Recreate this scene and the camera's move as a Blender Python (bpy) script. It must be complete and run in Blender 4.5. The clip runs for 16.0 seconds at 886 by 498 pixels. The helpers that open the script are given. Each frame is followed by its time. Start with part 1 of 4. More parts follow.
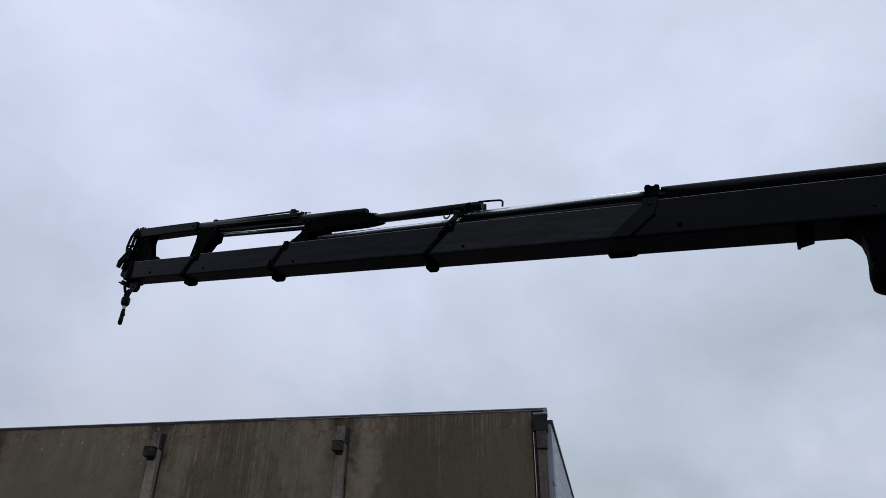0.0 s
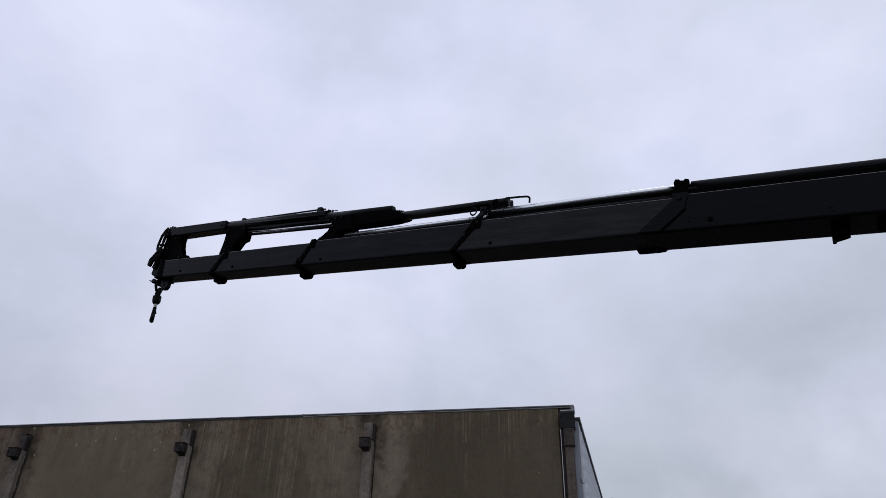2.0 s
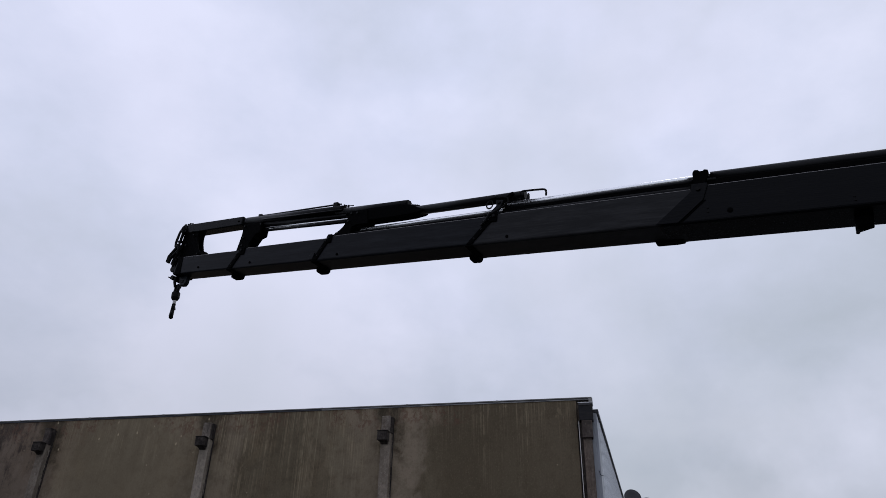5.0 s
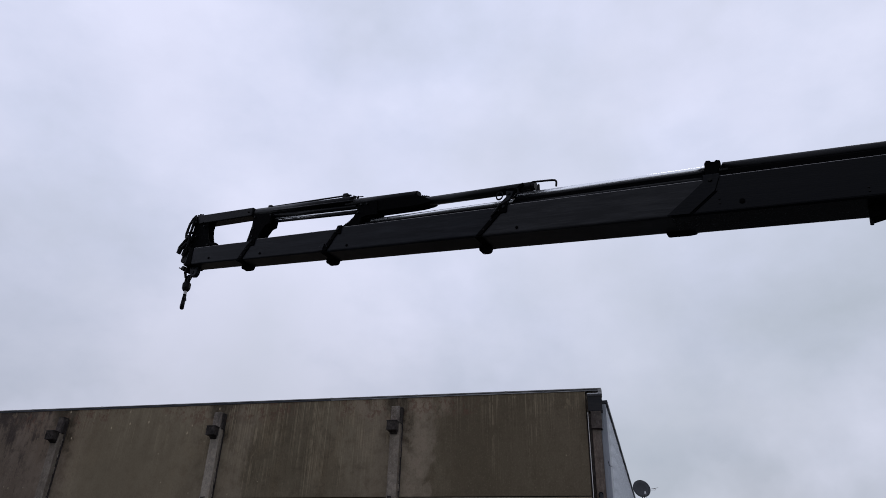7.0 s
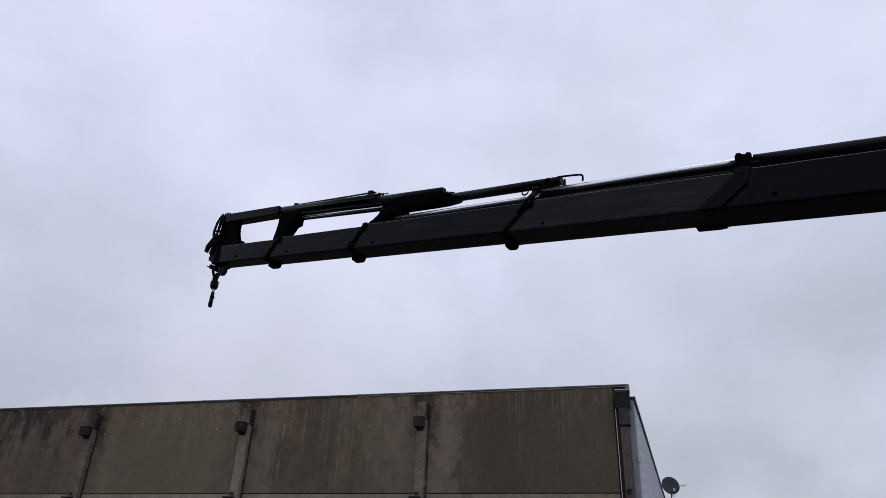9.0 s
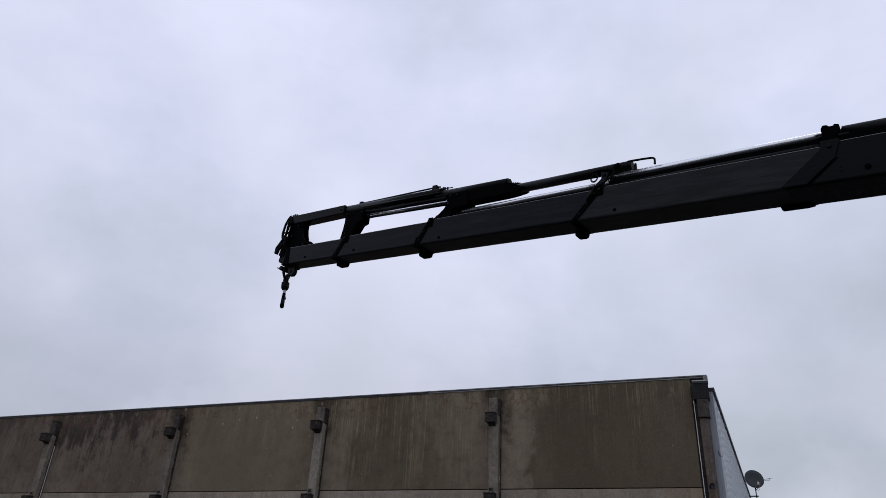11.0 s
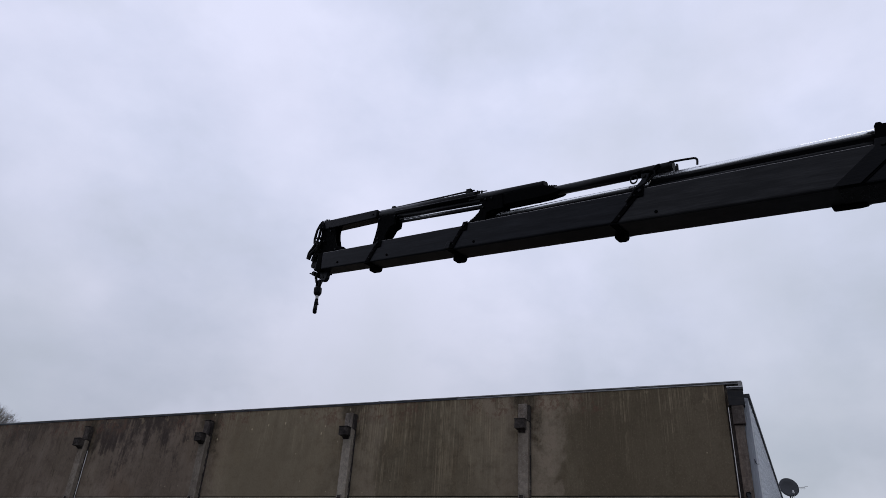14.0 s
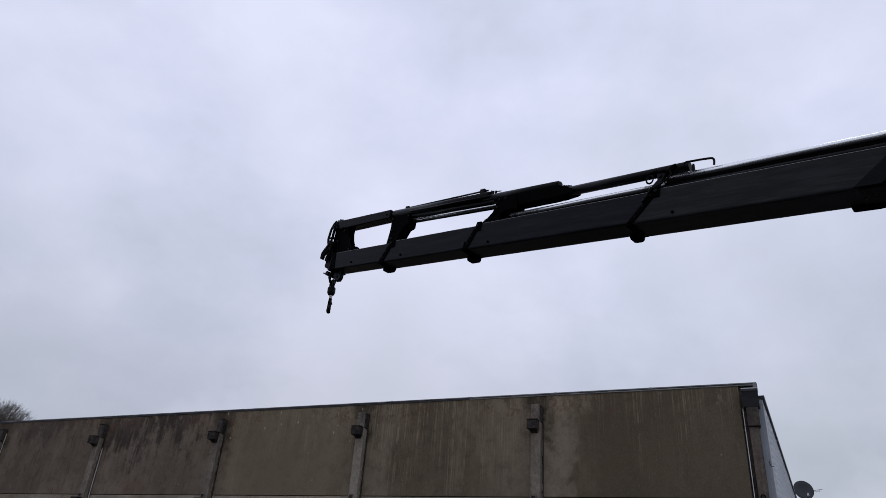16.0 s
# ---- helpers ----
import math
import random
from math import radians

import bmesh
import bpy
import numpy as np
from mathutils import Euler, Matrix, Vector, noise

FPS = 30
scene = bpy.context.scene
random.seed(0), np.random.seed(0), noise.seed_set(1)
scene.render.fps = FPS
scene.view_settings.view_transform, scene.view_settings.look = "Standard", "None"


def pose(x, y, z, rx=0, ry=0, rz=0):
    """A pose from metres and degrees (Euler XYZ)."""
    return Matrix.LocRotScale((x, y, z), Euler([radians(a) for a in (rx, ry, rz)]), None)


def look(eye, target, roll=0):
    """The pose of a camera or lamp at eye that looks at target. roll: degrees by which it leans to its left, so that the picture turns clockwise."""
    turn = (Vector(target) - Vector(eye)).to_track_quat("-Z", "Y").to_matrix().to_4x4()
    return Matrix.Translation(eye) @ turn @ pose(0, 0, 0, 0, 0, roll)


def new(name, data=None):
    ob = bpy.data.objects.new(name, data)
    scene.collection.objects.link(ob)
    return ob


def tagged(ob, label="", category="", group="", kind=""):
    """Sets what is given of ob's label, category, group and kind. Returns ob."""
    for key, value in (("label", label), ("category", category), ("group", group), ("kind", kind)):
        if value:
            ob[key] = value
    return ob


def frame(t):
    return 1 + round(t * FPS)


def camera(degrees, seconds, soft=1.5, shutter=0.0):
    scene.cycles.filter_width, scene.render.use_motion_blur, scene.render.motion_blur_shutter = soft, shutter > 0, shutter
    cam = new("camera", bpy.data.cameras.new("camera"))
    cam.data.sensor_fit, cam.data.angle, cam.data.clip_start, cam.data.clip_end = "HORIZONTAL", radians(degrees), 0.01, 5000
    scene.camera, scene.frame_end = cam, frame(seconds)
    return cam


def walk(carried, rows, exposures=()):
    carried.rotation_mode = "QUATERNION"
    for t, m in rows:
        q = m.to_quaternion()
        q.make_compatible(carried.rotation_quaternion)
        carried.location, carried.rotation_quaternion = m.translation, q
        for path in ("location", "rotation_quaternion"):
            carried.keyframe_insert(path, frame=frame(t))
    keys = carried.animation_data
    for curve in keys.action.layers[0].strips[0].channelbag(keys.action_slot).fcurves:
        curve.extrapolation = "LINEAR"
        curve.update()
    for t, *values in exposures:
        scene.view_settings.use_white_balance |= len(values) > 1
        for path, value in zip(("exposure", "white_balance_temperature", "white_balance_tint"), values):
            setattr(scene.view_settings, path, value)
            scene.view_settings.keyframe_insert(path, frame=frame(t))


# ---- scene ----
cam = camera(65.3, 16.0, soft=0.7)
PATH = [
    (0, (-1.535, 0.088, 1.871), (-1.814, 1.798, 2.87), 0.6),
    (0.5, (-1.54, 0.093, 1.866), (-1.84, 1.802, 2.86), 0.8),
    (1, (-1.56, 0.102, 1.87), (-1.877, 1.81, 2.862), 1.0),
    (1.5, (-1.566, 0.104, 1.877), (-1.901, 1.808, 2.868), 1.2),
    (2, (-1.559, 0.094, 1.874), (-1.909, 1.796, 2.865), 1.4),
    (2.5, (-1.561, 0.099, 1.876), (-1.922, 1.799, 2.866), 1.5),
    (3, (-1.563, 0.102, 1.886), (-1.933, 1.802, 2.873), 1.5),
    (3.5, (-1.57, 0.098, 1.883), (-1.946, 1.797, 2.868), 1.5),
    (4, (-1.568, 0.102, 1.893), (-1.952, 1.802, 2.874), 1.5),
    (6.5, (-1.578, 0.1, 1.899), (-1.991, 1.809, 2.853), 1.7),
    (7, (-1.58, 0.104, 1.903), (-2.003, 1.814, 2.85), 1.9),
    (7.5, (-1.581, 0.113, 1.908), (-2.017, 1.822, 2.85), 2.2),
    (8, (-1.587, 0.109, 1.912), (-2.036, 1.817, 2.851), 2.4),
    (8.5, (-1.595, 0.113, 1.919), (-2.061, 1.818, 2.856), 2.5),
    (9, (-1.596, 0.126, 1.919), (-2.089, 1.824, 2.854), 2.5),
    (11.5, (-1.706, 0.234, 1.952), (-2.403, 1.871, 2.864), 3.1),
    (12, (-1.746, 0.242, 1.958), (-2.455, 1.877, 2.866), 3.1),
    (12.5, (-1.784, 0.262, 1.969), (-2.499, 1.894, 2.878), 3.1),
    (13, (-1.8, 0.267, 1.97), (-2.52, 1.894, 2.883), 3.3),
    (13.5, (-1.815, 0.265, 1.97), (-2.54, 1.886, 2.891), 3.5),
    (14, (-1.823, 0.26, 1.972), (-2.554, 1.874, 2.899), 3.7),
    (14.5, (-1.831, 0.266, 1.975), (-2.568, 1.875, 2.906), 3.8),
    (15, (-1.837, 0.256, 1.979), (-2.583, 1.862, 2.909), 4.0),
    (15.5, (-1.847, 0.28, 1.998), (-2.6, 1.883, 2.926), 4.2),
    (16, (-1.853, 0.257, 1.979), (-2.615, 1.859, 2.904), 4.3),
]
walk(cam, [(t, look(eye, target, roll)) for t, eye, target, roll in PATH],
     [(0, -0.08, 6330, 6.5), (1.1, -0.03, 6350, 7), (1.6, 0, 6500, 10), (16, 0, 6500, 10)])


# ---- light: overcast sky, weak wide sun behind the hall ----
SUN_ELEV, SUN_AZ = radians(48), radians(35)


def link(nt, a, b):
    nt.links.new(a, b)


def node(nt, kind, **values):
    n = nt.nodes.new(kind)
    for key, value in values.items():
        n.inputs[key.replace("_", " ")].default_value = value
    return n


def math_node(nt, op, a, b=None, clamp=False):
    n = nt.nodes.new("ShaderNodeMath")
    n.operation, n.use_clamp = op, clamp
    for k, v in enumerate((a, b)):
        if v is None:
            continue
        if isinstance(v, (int, float)):
            n.inputs[k].default_value = v
        else:
            nt.links.new(v, n.inputs[k])
    return n.outputs[0]


def ramp(nt, value, stops):
    r = nt.nodes.new("ShaderNodeValToRGB")
    el = r.color_ramp.elements
    while len(el) < len(stops):
        el.new(0.5)
    for e, (p, c) in zip(el, stops):
        e.position = p
        e.color = (c, c, c, 1) if isinstance(c, (int, float)) else (*c, 1)
    nt.links.new(value, r.inputs[0])
    return r.outputs[0]


def mixed(nt, fac, a, b, blend="MIX"):
    m = nt.nodes.new("ShaderNodeMix")
    m.data_type, m.blend_type = "RGBA", blend
    for sock, v in ((m.inputs[0], fac), (m.inputs[6], a), (m.inputs[7], b)):
        if isinstance(v, (int, float)):
            sock.default_value = v
        elif isinstance(v, tuple):
            sock.default_value = (*v, 1)
        else:
            nt.links.new(v, sock)
    return m.outputs[2]


def noise_at(nt, vector, scale, detail=4, rough=0.55, stretch=(1, 1, 1), shift=(0, 0, 0)):
    mp = nt.nodes.new("ShaderNodeMapping")
    mp.inputs["Scale"].default_value = stretch
    mp.inputs["Location"].default_value = shift
    nt.links.new(vector, mp.inputs["Vector"])
    n = node(nt, "ShaderNodeTexNoise", Scale=scale, Detail=detail, Roughness=rough)
    nt.links.new(mp.outputs[0], n.inputs["Vector"])
    return n.outputs["Fac"]


world = bpy.data.worlds.new("overcast_sky")
scene.world = world
world.use_nodes = True
wt = world.node_tree
bg = wt.nodes["Background"]
sky = wt.nodes.new("ShaderNodeTexSky")
sky.sky_type, sky.sun_disc = "NISHITA", False
sky.sun_elevation, sky.sun_rotation = SUN_ELEV, SUN_AZ
way = wt.nodes.new("ShaderNodeTexCoord").outputs["Generated"]
big = noise_at(wt, way, 1.7, 3, 0.45, (1, 1, 1.5), (0.3, 0.1, 0.2))
small = noise_at(wt, way, 5.5, 5, 0.55, (1, 1, 1.6), (2.3, 0.4, 1.1))
cloud = math_node(wt, "ADD", math_node(wt, "MULTIPLY", big, 0.7), math_node(wt, "MULTIPLY", small, 0.3))
deck = ramp(wt, cloud, [(0.36, (0.50, 0.545, 0.64)), (0.5, (0.615, 0.655, 0.805)), (0.62, (0.74, 0.765, 0.925))])
# an overcast sky is brighter overhead than at the horizon
sep = wt.nodes.new("ShaderNodeSeparateXYZ")
link(wt, way, sep.inputs[0])
lift = ramp(wt, sep.outputs[2], [(0.0, 0.72), (0.15, 0.735), (0.33, 0.925), (0.52, 1.11), (0.8, 1.13)])
lifted = wt.nodes.new("ShaderNodeVectorMath")
lifted.operation = "SCALE"
link(wt, deck, lifted.inputs[0])
link(wt, lift, lifted.inputs["Scale"])
# lower cloud is thicker and more neutral in colour, with paler rents of thin cloud
haze = ramp(wt, sep.outputs[2], [(0.12, (1.005, 1.01, 0.975)), (0.36, (1.0, 1.0, 1.0)), (0.6, (0.995, 0.995, 1.02))])
deck = mixed(wt, 1.0, lifted.outputs[0], haze, "MULTIPLY")
rents = noise_at(wt, way, 2.6, 6, 0.55, (1.2, 1, 1.15), (5.2, 1.7, 0.6))
deck = mixed(wt, ramp(wt, rents, [(0.45, 0.0), (0.68, 0.6)]), deck, (0.78, 0.80, 0.985))
thick = noise_at(wt, way, 2.2, 5, 0.5, (1.2, 1, 1.3), (0.7, 6.1, 3.3))
deck = mixed(wt, ramp(wt, thick, [(0.5, 0.0), (0.68, 0.4)]), deck, (0.545, 0.59, 0.67))
# the cloud thickens to the east
east = math_node(wt, "ADD", math_node(wt, "MULTIPLY", sep.outputs[0], 0.5), math_node(wt, "ADD", math_node(wt, "MULTIPLY", rents, 0.16), 0.42))
deck = mixed(wt, 1.0, deck, ramp(wt, east, [(0.25, (0.99, 0.99, 0.99)), (0.42, (1.035, 1.035, 1.035)), (0.56, (1.01, 1.01, 1.01)), (0.72, (0.96, 0.965, 0.955))]), "MULTIPLY")
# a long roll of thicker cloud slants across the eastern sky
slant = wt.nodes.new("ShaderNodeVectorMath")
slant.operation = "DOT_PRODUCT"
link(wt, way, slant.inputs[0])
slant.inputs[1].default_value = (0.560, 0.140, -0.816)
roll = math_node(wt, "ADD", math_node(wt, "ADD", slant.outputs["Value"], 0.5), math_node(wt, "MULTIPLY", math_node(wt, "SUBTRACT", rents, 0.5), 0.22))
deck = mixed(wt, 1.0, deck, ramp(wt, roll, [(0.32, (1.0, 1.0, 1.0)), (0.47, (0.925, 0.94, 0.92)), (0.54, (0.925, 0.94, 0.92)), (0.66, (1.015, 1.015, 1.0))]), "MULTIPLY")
blue = mixed(wt, 1.0, sky.outputs[0], (0.1, 0.1, 0.1), "MULTIPLY")
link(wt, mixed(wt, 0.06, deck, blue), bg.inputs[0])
bg.inputs[1].default_value = 0.975

sun = new("sun", bpy.data.lights.new("sun", "SUN"))
sun.data.energy, sun.data.angle, sun.data.color = 0.5, radians(25), (1, 0.97, 0.93)
sun.matrix_world = look((0, 0, 40), (-40 * math.sin(SUN_AZ) * math.cos(SUN_ELEV), -40 * math.cos(SUN_AZ) * math.cos(SUN_ELEV), 40 - 40 * math.sin(SUN_ELEV)))


# ---- materials ----
def material(name):
    m = bpy.data.materials.new(name)
    m.use_nodes = True
    nt = m.node_tree
    return m, nt, nt.nodes["Principled BSDF"], nt.nodes.new("ShaderNodeNewGeometry").outputs["Position"]


def bump(nt, bsdf, height, strength, distance):
    b = node(nt, "ShaderNodeBump", Strength=strength, Distance=distance)
    link(nt, height, b.inputs["Height"])
    link(nt, b.outputs[0], bsdf.inputs["Normal"])


def concrete(name, dark, light, streaks=1.0, zoom=1.0, grime=0.4):
    """Weathered precast concrete: patches, run-down streaks, pale flecks."""
    m, nt, bsdf, pos = material(name)
    own = nt.nodes.new("ShaderNodeObjectInfo").outputs["Random"]
    patches = noise_at(nt, pos, 0.55 * zoom, 7, 0.66, (1, 1, 0.7))
    grain = noise_at(nt, pos, 26, 5, 0.7)
    mottle = noise_at(nt, pos, 3.1 * zoom, 6, 0.65)
    col = mixed(nt, ramp(nt, patches, [(0.36, 0.0), (0.64, 1.0)]), dark, light)
    col = mixed(nt, math_node(nt, "MULTIPLY", ramp(nt, mottle, [(0.38, 0.0), (0.68, 1.0)]), grime), col, tuple(0.5 * c for c in dark))
    warm = ramp(nt, noise_at(nt, pos, 0.5, 5, 0.6, (1, 1, 0.35), (7, 0, 3)), [(0.48, 0.0), (0.66, 1.0)])
    col = mixed(nt, math_node(nt, "MULTIPLY", warm, 0.5), col, (dark[0] * 1.3, dark[1] * 1.0, dark[2] * 0.75))
    # uneven blotches with soft ragged edges
    blotch = noise_at(nt, pos, 1.15 * zoom, 8, 0.72, (1, 1, 0.6), (9, 0, 4))
    col = mixed(nt, math_node(nt, "MULTIPLY", ramp(nt, blotch, [(0.47, 0.0), (0.60, 1.0)]), 0.42 * streaks), col, tuple(0.55 * c for c in dark))
    # dark run-down stains and pale lime runs
    run = noise_at(nt, pos, 1.0, 8, 0.72, (3.1, 1, 0.42), (3, 0, 0))
    where = noise_at(nt, pos, 0.34, 4, 0.6, (1, 1, 0.9), (11, 0, 5))
    darkrun = math_node(nt, "MULTIPLY", ramp(nt, run, [(0.50, 0.0), (0.66, 1.0)]), ramp(nt, where, [(0.44, 0.0), (0.58, 1.0)]))
    col = mixed(nt, math_node(nt, "MULTIPLY", darkrun, 0.95 * streaks), col, tuple(0.25 * c for c in dark))
    fine = noise_at(nt, pos, 1.0, 6, 0.7, (21, 1, 0.7), (0, 0, 8))
    where2 = noise_at(nt, pos, 0.36, 5, 0.65, (0.6, 1, 1.2), (4, 0, 2))
    pale = math_node(nt, "MULTIPLY", ramp(nt, fine, [(0.57, 0.0), (0.66, 1.0)]), ramp(nt, where2, [(0.47, 0.0), (0.60, 1.0)]))
    col = mixed(nt, math_node(nt, "MULTIPLY", pale, 0.45 * streaks), col, tuple(min(1, 1.9 * c) for c in light))
    vor = node(nt, "ShaderNodeTexVoronoi", Scale=2.1)
    link(nt, pos, vor.inputs["Vector"])
    spots = math_node(nt, "MULTIPLY", ramp(nt, vor.outputs["Distance"], [(0.03, 1.0), (0.065, 0.0)]), ramp(nt, where2, [(0.5, 0.0), (0.52, 1.0)]))
    col = mixed(nt, math_node(nt, "MULTIPLY", spots, 0.6 * streaks), col, tuple(min(1, 2.6 * c) for c in light))
    col = mixed(nt, math_node(nt, "MULTIPLY", grain, 0.3), col, tuple(0.55 * c for c in dark))
    sand = noise_at(nt, pos, 15, 3, 0.85, (1, 1, 0.8), (1, 0, 9))
    col = mixed(nt, math_node(nt, "MULTIPLY", ramp(nt, sand, [(0.52, 0.0), (0.70, 1.0)]), 0.4), col, tuple(0.4 * c for c in dark))
    col = mixed(nt, math_node(nt, "MULTIPLY", ramp(nt, sand, [(0.30, 1.0), (0.47, 0.0)]), 0.32), col, tuple(min(1, 1.45 * c) for c in light))
    tone = math_node(nt, "ADD", math_node(nt, "MULTIPLY", own, 0.26), 0.87)
    hsv = nt.nodes.new("ShaderNodeHueSaturation")
    link(nt, tone, hsv.inputs["Value"])
    link(nt, col, hsv.inputs["Color"])
    link(nt, hsv.outputs[0], bsdf.inputs["Base Color"])
    bsdf.inputs["Roughness"].default_value = 0.92
    bsdf.inputs["Specular IOR Level"].default_value = 0.2
    both = math_node(nt, "ADD", math_node(nt, "MULTIPLY", grain, 0.4), mottle)
    bump(nt, bsdf, both, 0.4, 0.014)
    return m


def panel_concrete(name, dark, light):
    """Tall precast panels: smooth brown face, lime streaks from the top, soot runs to the west, washed zones by the pilasters."""
    m, nt, bsdf, pos = material(name)
    sep = nt.nodes.new("ShaderNodeSeparateXYZ")
    link(nt, pos, sep.inputs[0])
    x, z = sep.outputs[0], sep.outputs[2]

    def times(a, *others):
        for b in others:
            a = math_node(nt, "MULTIPLY", a, b)
        return a

    def spread(value, lo, hi):
        n = node(nt, "ShaderNodeMapRange", From_Min=lo, From_Max=hi)
        n.interpolation_type = "SMOOTHSTEP"
        link(nt, value, n.inputs["Value"])
        return n.outputs[0]

    def plus(a, noise, size):
        return math_node(nt, "ADD", a, math_node(nt, "MULTIPLY", math_node(nt, "SUBTRACT", noise, 0.5), size))

    def tinted(base, k, warm=0.0):
        return (base[0] * k * (1 + warm), base[1] * k, base[2] * k * (1 - warm))

    broad = noise_at(nt, pos, 0.42, 6, 0.6, (1, 1, 0.55))
    mottle = noise_at(nt, pos, 2.6, 7, 0.68)
    grain = noise_at(nt, pos, 24, 5, 0.7)
    ragged = noise_at(nt, pos, 1.7, 7, 0.7, (1, 1, 0.6), (2, 0, 6))
    strands = noise_at(nt, pos, 1.0, 7, 0.7, (4.2, 1, 0.36), (3, 0, 0))
    breaks = noise_at(nt, pos, 3.0, 4, 0.7, (1, 1, 0.5), (4, 0, 7))
    col = mixed(nt, spread(broad, 0.36, 0.66), dark, light)
    # greenish and rusty tints
    col = mixed(nt, times(spread(noise_at(nt, pos, 0.7, 5, 0.6, (1, 1, 0.5), (7, 0, 3)), 0.5, 0.7), 0.5), col, tinted(dark, 1.15, 0.12))
    col = mixed(nt, times(spread(mottle, 0.46, 0.68), 0.5), col, tinted(dark, 0.55))
    blotch = noise_at(nt, pos, 1.05, 8, 0.74, (1, 1, 0.55), (9, 0, 4))
    col = mixed(nt, times(spread(blotch, 0.48, 0.62), 0.4), col, tinted(dark, 0.6, 0.04))
    col = mixed(nt, times(spread(blotch, 0.45, 0.33), 0.45), col, tinted(light, 1.2))
    # greyer, purplish tone towards the west
    col = mixed(nt, times(spread(plus(x, ragged, 1.5), -18.5, -20.3), 0.85), col, mixed(nt, 1.0, col, (0.93, 0.875, 1.06), "MULTIPLY"))
    # faint upright strands all over
    col = mixed(nt, times(spread(strands, 0.5, 0.72), 0.4), col, tinted(dark, 0.62))
    # paler, greyer washed zones beside the pilasters, with ragged edges
    dx = math_node(nt, "SUBTRACT", math_node(nt, "FLOORED_MODULO", math_node(nt, "ADD", x, 10.9), 6.0), 3.0)
    bent = plus(plus(dx, ragged, 1.5), breaks, 0.5)
    right = times(spread(bent, 1.36, 1.04), spread(dx, 0.0, 0.1))
    left = times(spread(plus(dx, ragged, 0.8), -1.9, -0.3), spread(dx, 0.1, 0.0), 0.55)
    near = spread(x, -15.5, -8.5)
    washed = times(math_node(nt, "ADD", right, left), math_node(nt, "ADD", times(near, 0.68), 0.3), spread(plus(z, ragged, 1.5), 8.3, 7.2))
    col = mixed(nt, times(washed, math_node(nt, "ADD", times(spread(mottle, 0.62, 0.42), 0.45), 0.55)), col, (light[0] * 1.26, light[1] * 1.24, light[2] * 1.34))
    col = mixed(nt, times(spread(plus(x, ragged, 1.5), -7.2, -6.2), 0.72), col, tinted(dark, 0.66, 0.03))
    col = mixed(nt, times(spread(plus(x, ragged, 1.5), -19.6, -18.6), spread(plus(x, ragged, 1.5), -14.0, -15.2), 0.4), col, tinted(light, 1.22))
    # soot: heavy runs down the western bays, a trace elsewhere
    west = math_node(nt, "ADD", times(spread(x, -19.2, -20.6), math_node(nt, "ADD", times(spread(plus(x, ragged, 1.0), -26.6, -25.4), 0.4), 0.5)), 0.08)
    reach = plus(plus(math_node(nt, "MULTIPLY", math_node(nt, "SUBTRACT", z, 6.1), 0.42), strands, 1.5), noise_at(nt, pos, 0.5, 3, 0.5, (1, 1, 0.5), (5, 0, 9)), 2.2)
    reach = plus(plus(reach, mottle, 0.8), blotch, 1.9)
    col = mixed(nt, times(spread(reach, 0.36, 0.84), west, 0.92), col, (dark[0] * 0.24, dark[1] * 0.22, dark[2] * 0.34))
    fewer = times(spread(noise_at(nt, pos, 1.0, 6, 0.7, (6.0, 1, 0.9), (1, 0, 4)), 0.60, 0.68), spread(x, -17.5, -21.0), 0.6)
    col = mixed(nt, fewer, col, tinted(dark, 0.28))
    # dark weathering round the pilaster heads
    head = times(spread(plus(math_node(nt, "ABSOLUTE", math_node(nt, "SUBTRACT", dx, 0.12)), ragged, 0.9), 0.62, 0.22), spread(plus(z, mottle, 1.4), 6.2, 7.1))
    col = mixed(nt, times(head, math_node(nt, "ADD", times(spread(mottle, 0.4, 0.6), 0.5), 0.5), 0.95), col, tinted(dark, 0.36, 0.05))
    # flaked pale spots under the coping
    flake = times(spread(noise_at(nt, pos, 4.5, 6, 0.75, (1, 1, 0.7), (8, 0, 1)), 0.56, 0.63), spread(plus(z, broad, 1.6), 7.45, 7.85), spread(noise_at(nt, pos, 0.33, 2, 0.5, (1, 1, 0.2), (1, 0, 3)), 0.42, 0.6))
    col = mixed(nt, times(flake, 0.6), col, tinted(light, 1.65, 0.05))
    # thin lime streaks that start at the top and fade at uneven heights
    for freq, shift, lo, length, strength in ((13.0, 8, 0.56, 4.4, 0.40), (6.0, 21, 0.60, 6.5, 0.30), (24.0, 33, 0.53, 4.6, 0.5), (38.0, 51, 0.5, 5.4, 0.42)):
        thin = noise_at(nt, pos, 1.0, 5, 0.65, (freq, 1, 0.22), (shift, 0, 8))
        much = noise_at(nt, pos, 0.45, 4, 0.6, (2.6, 1, 0.35), (shift, 0, 2))
        fall = plus(math_node(nt, "MULTIPLY", math_node(nt, "SUBTRACT", z, 5.9), 0.5), much, length)
        fall = math_node(nt, "ADD", fall, times(spread(x, -14.2, -13.4), spread(x, -7.4, -8.2), 0.45))
        col = mixed(nt, times(spread(thin, lo, lo + 0.15), spread(fall, 0.3, 1.25), math_node(nt, "ADD", times(spread(x, -21.5, -18.5), 0.7), 0.3), spread(breaks, 0.36, 0.56), math_node(nt, "ADD", times(spread(x, -14.2, -13.4), spread(x, -7.4, -8.2), 0.55), 0.9), strength), col, tinted(light, 1.75, 0.03))
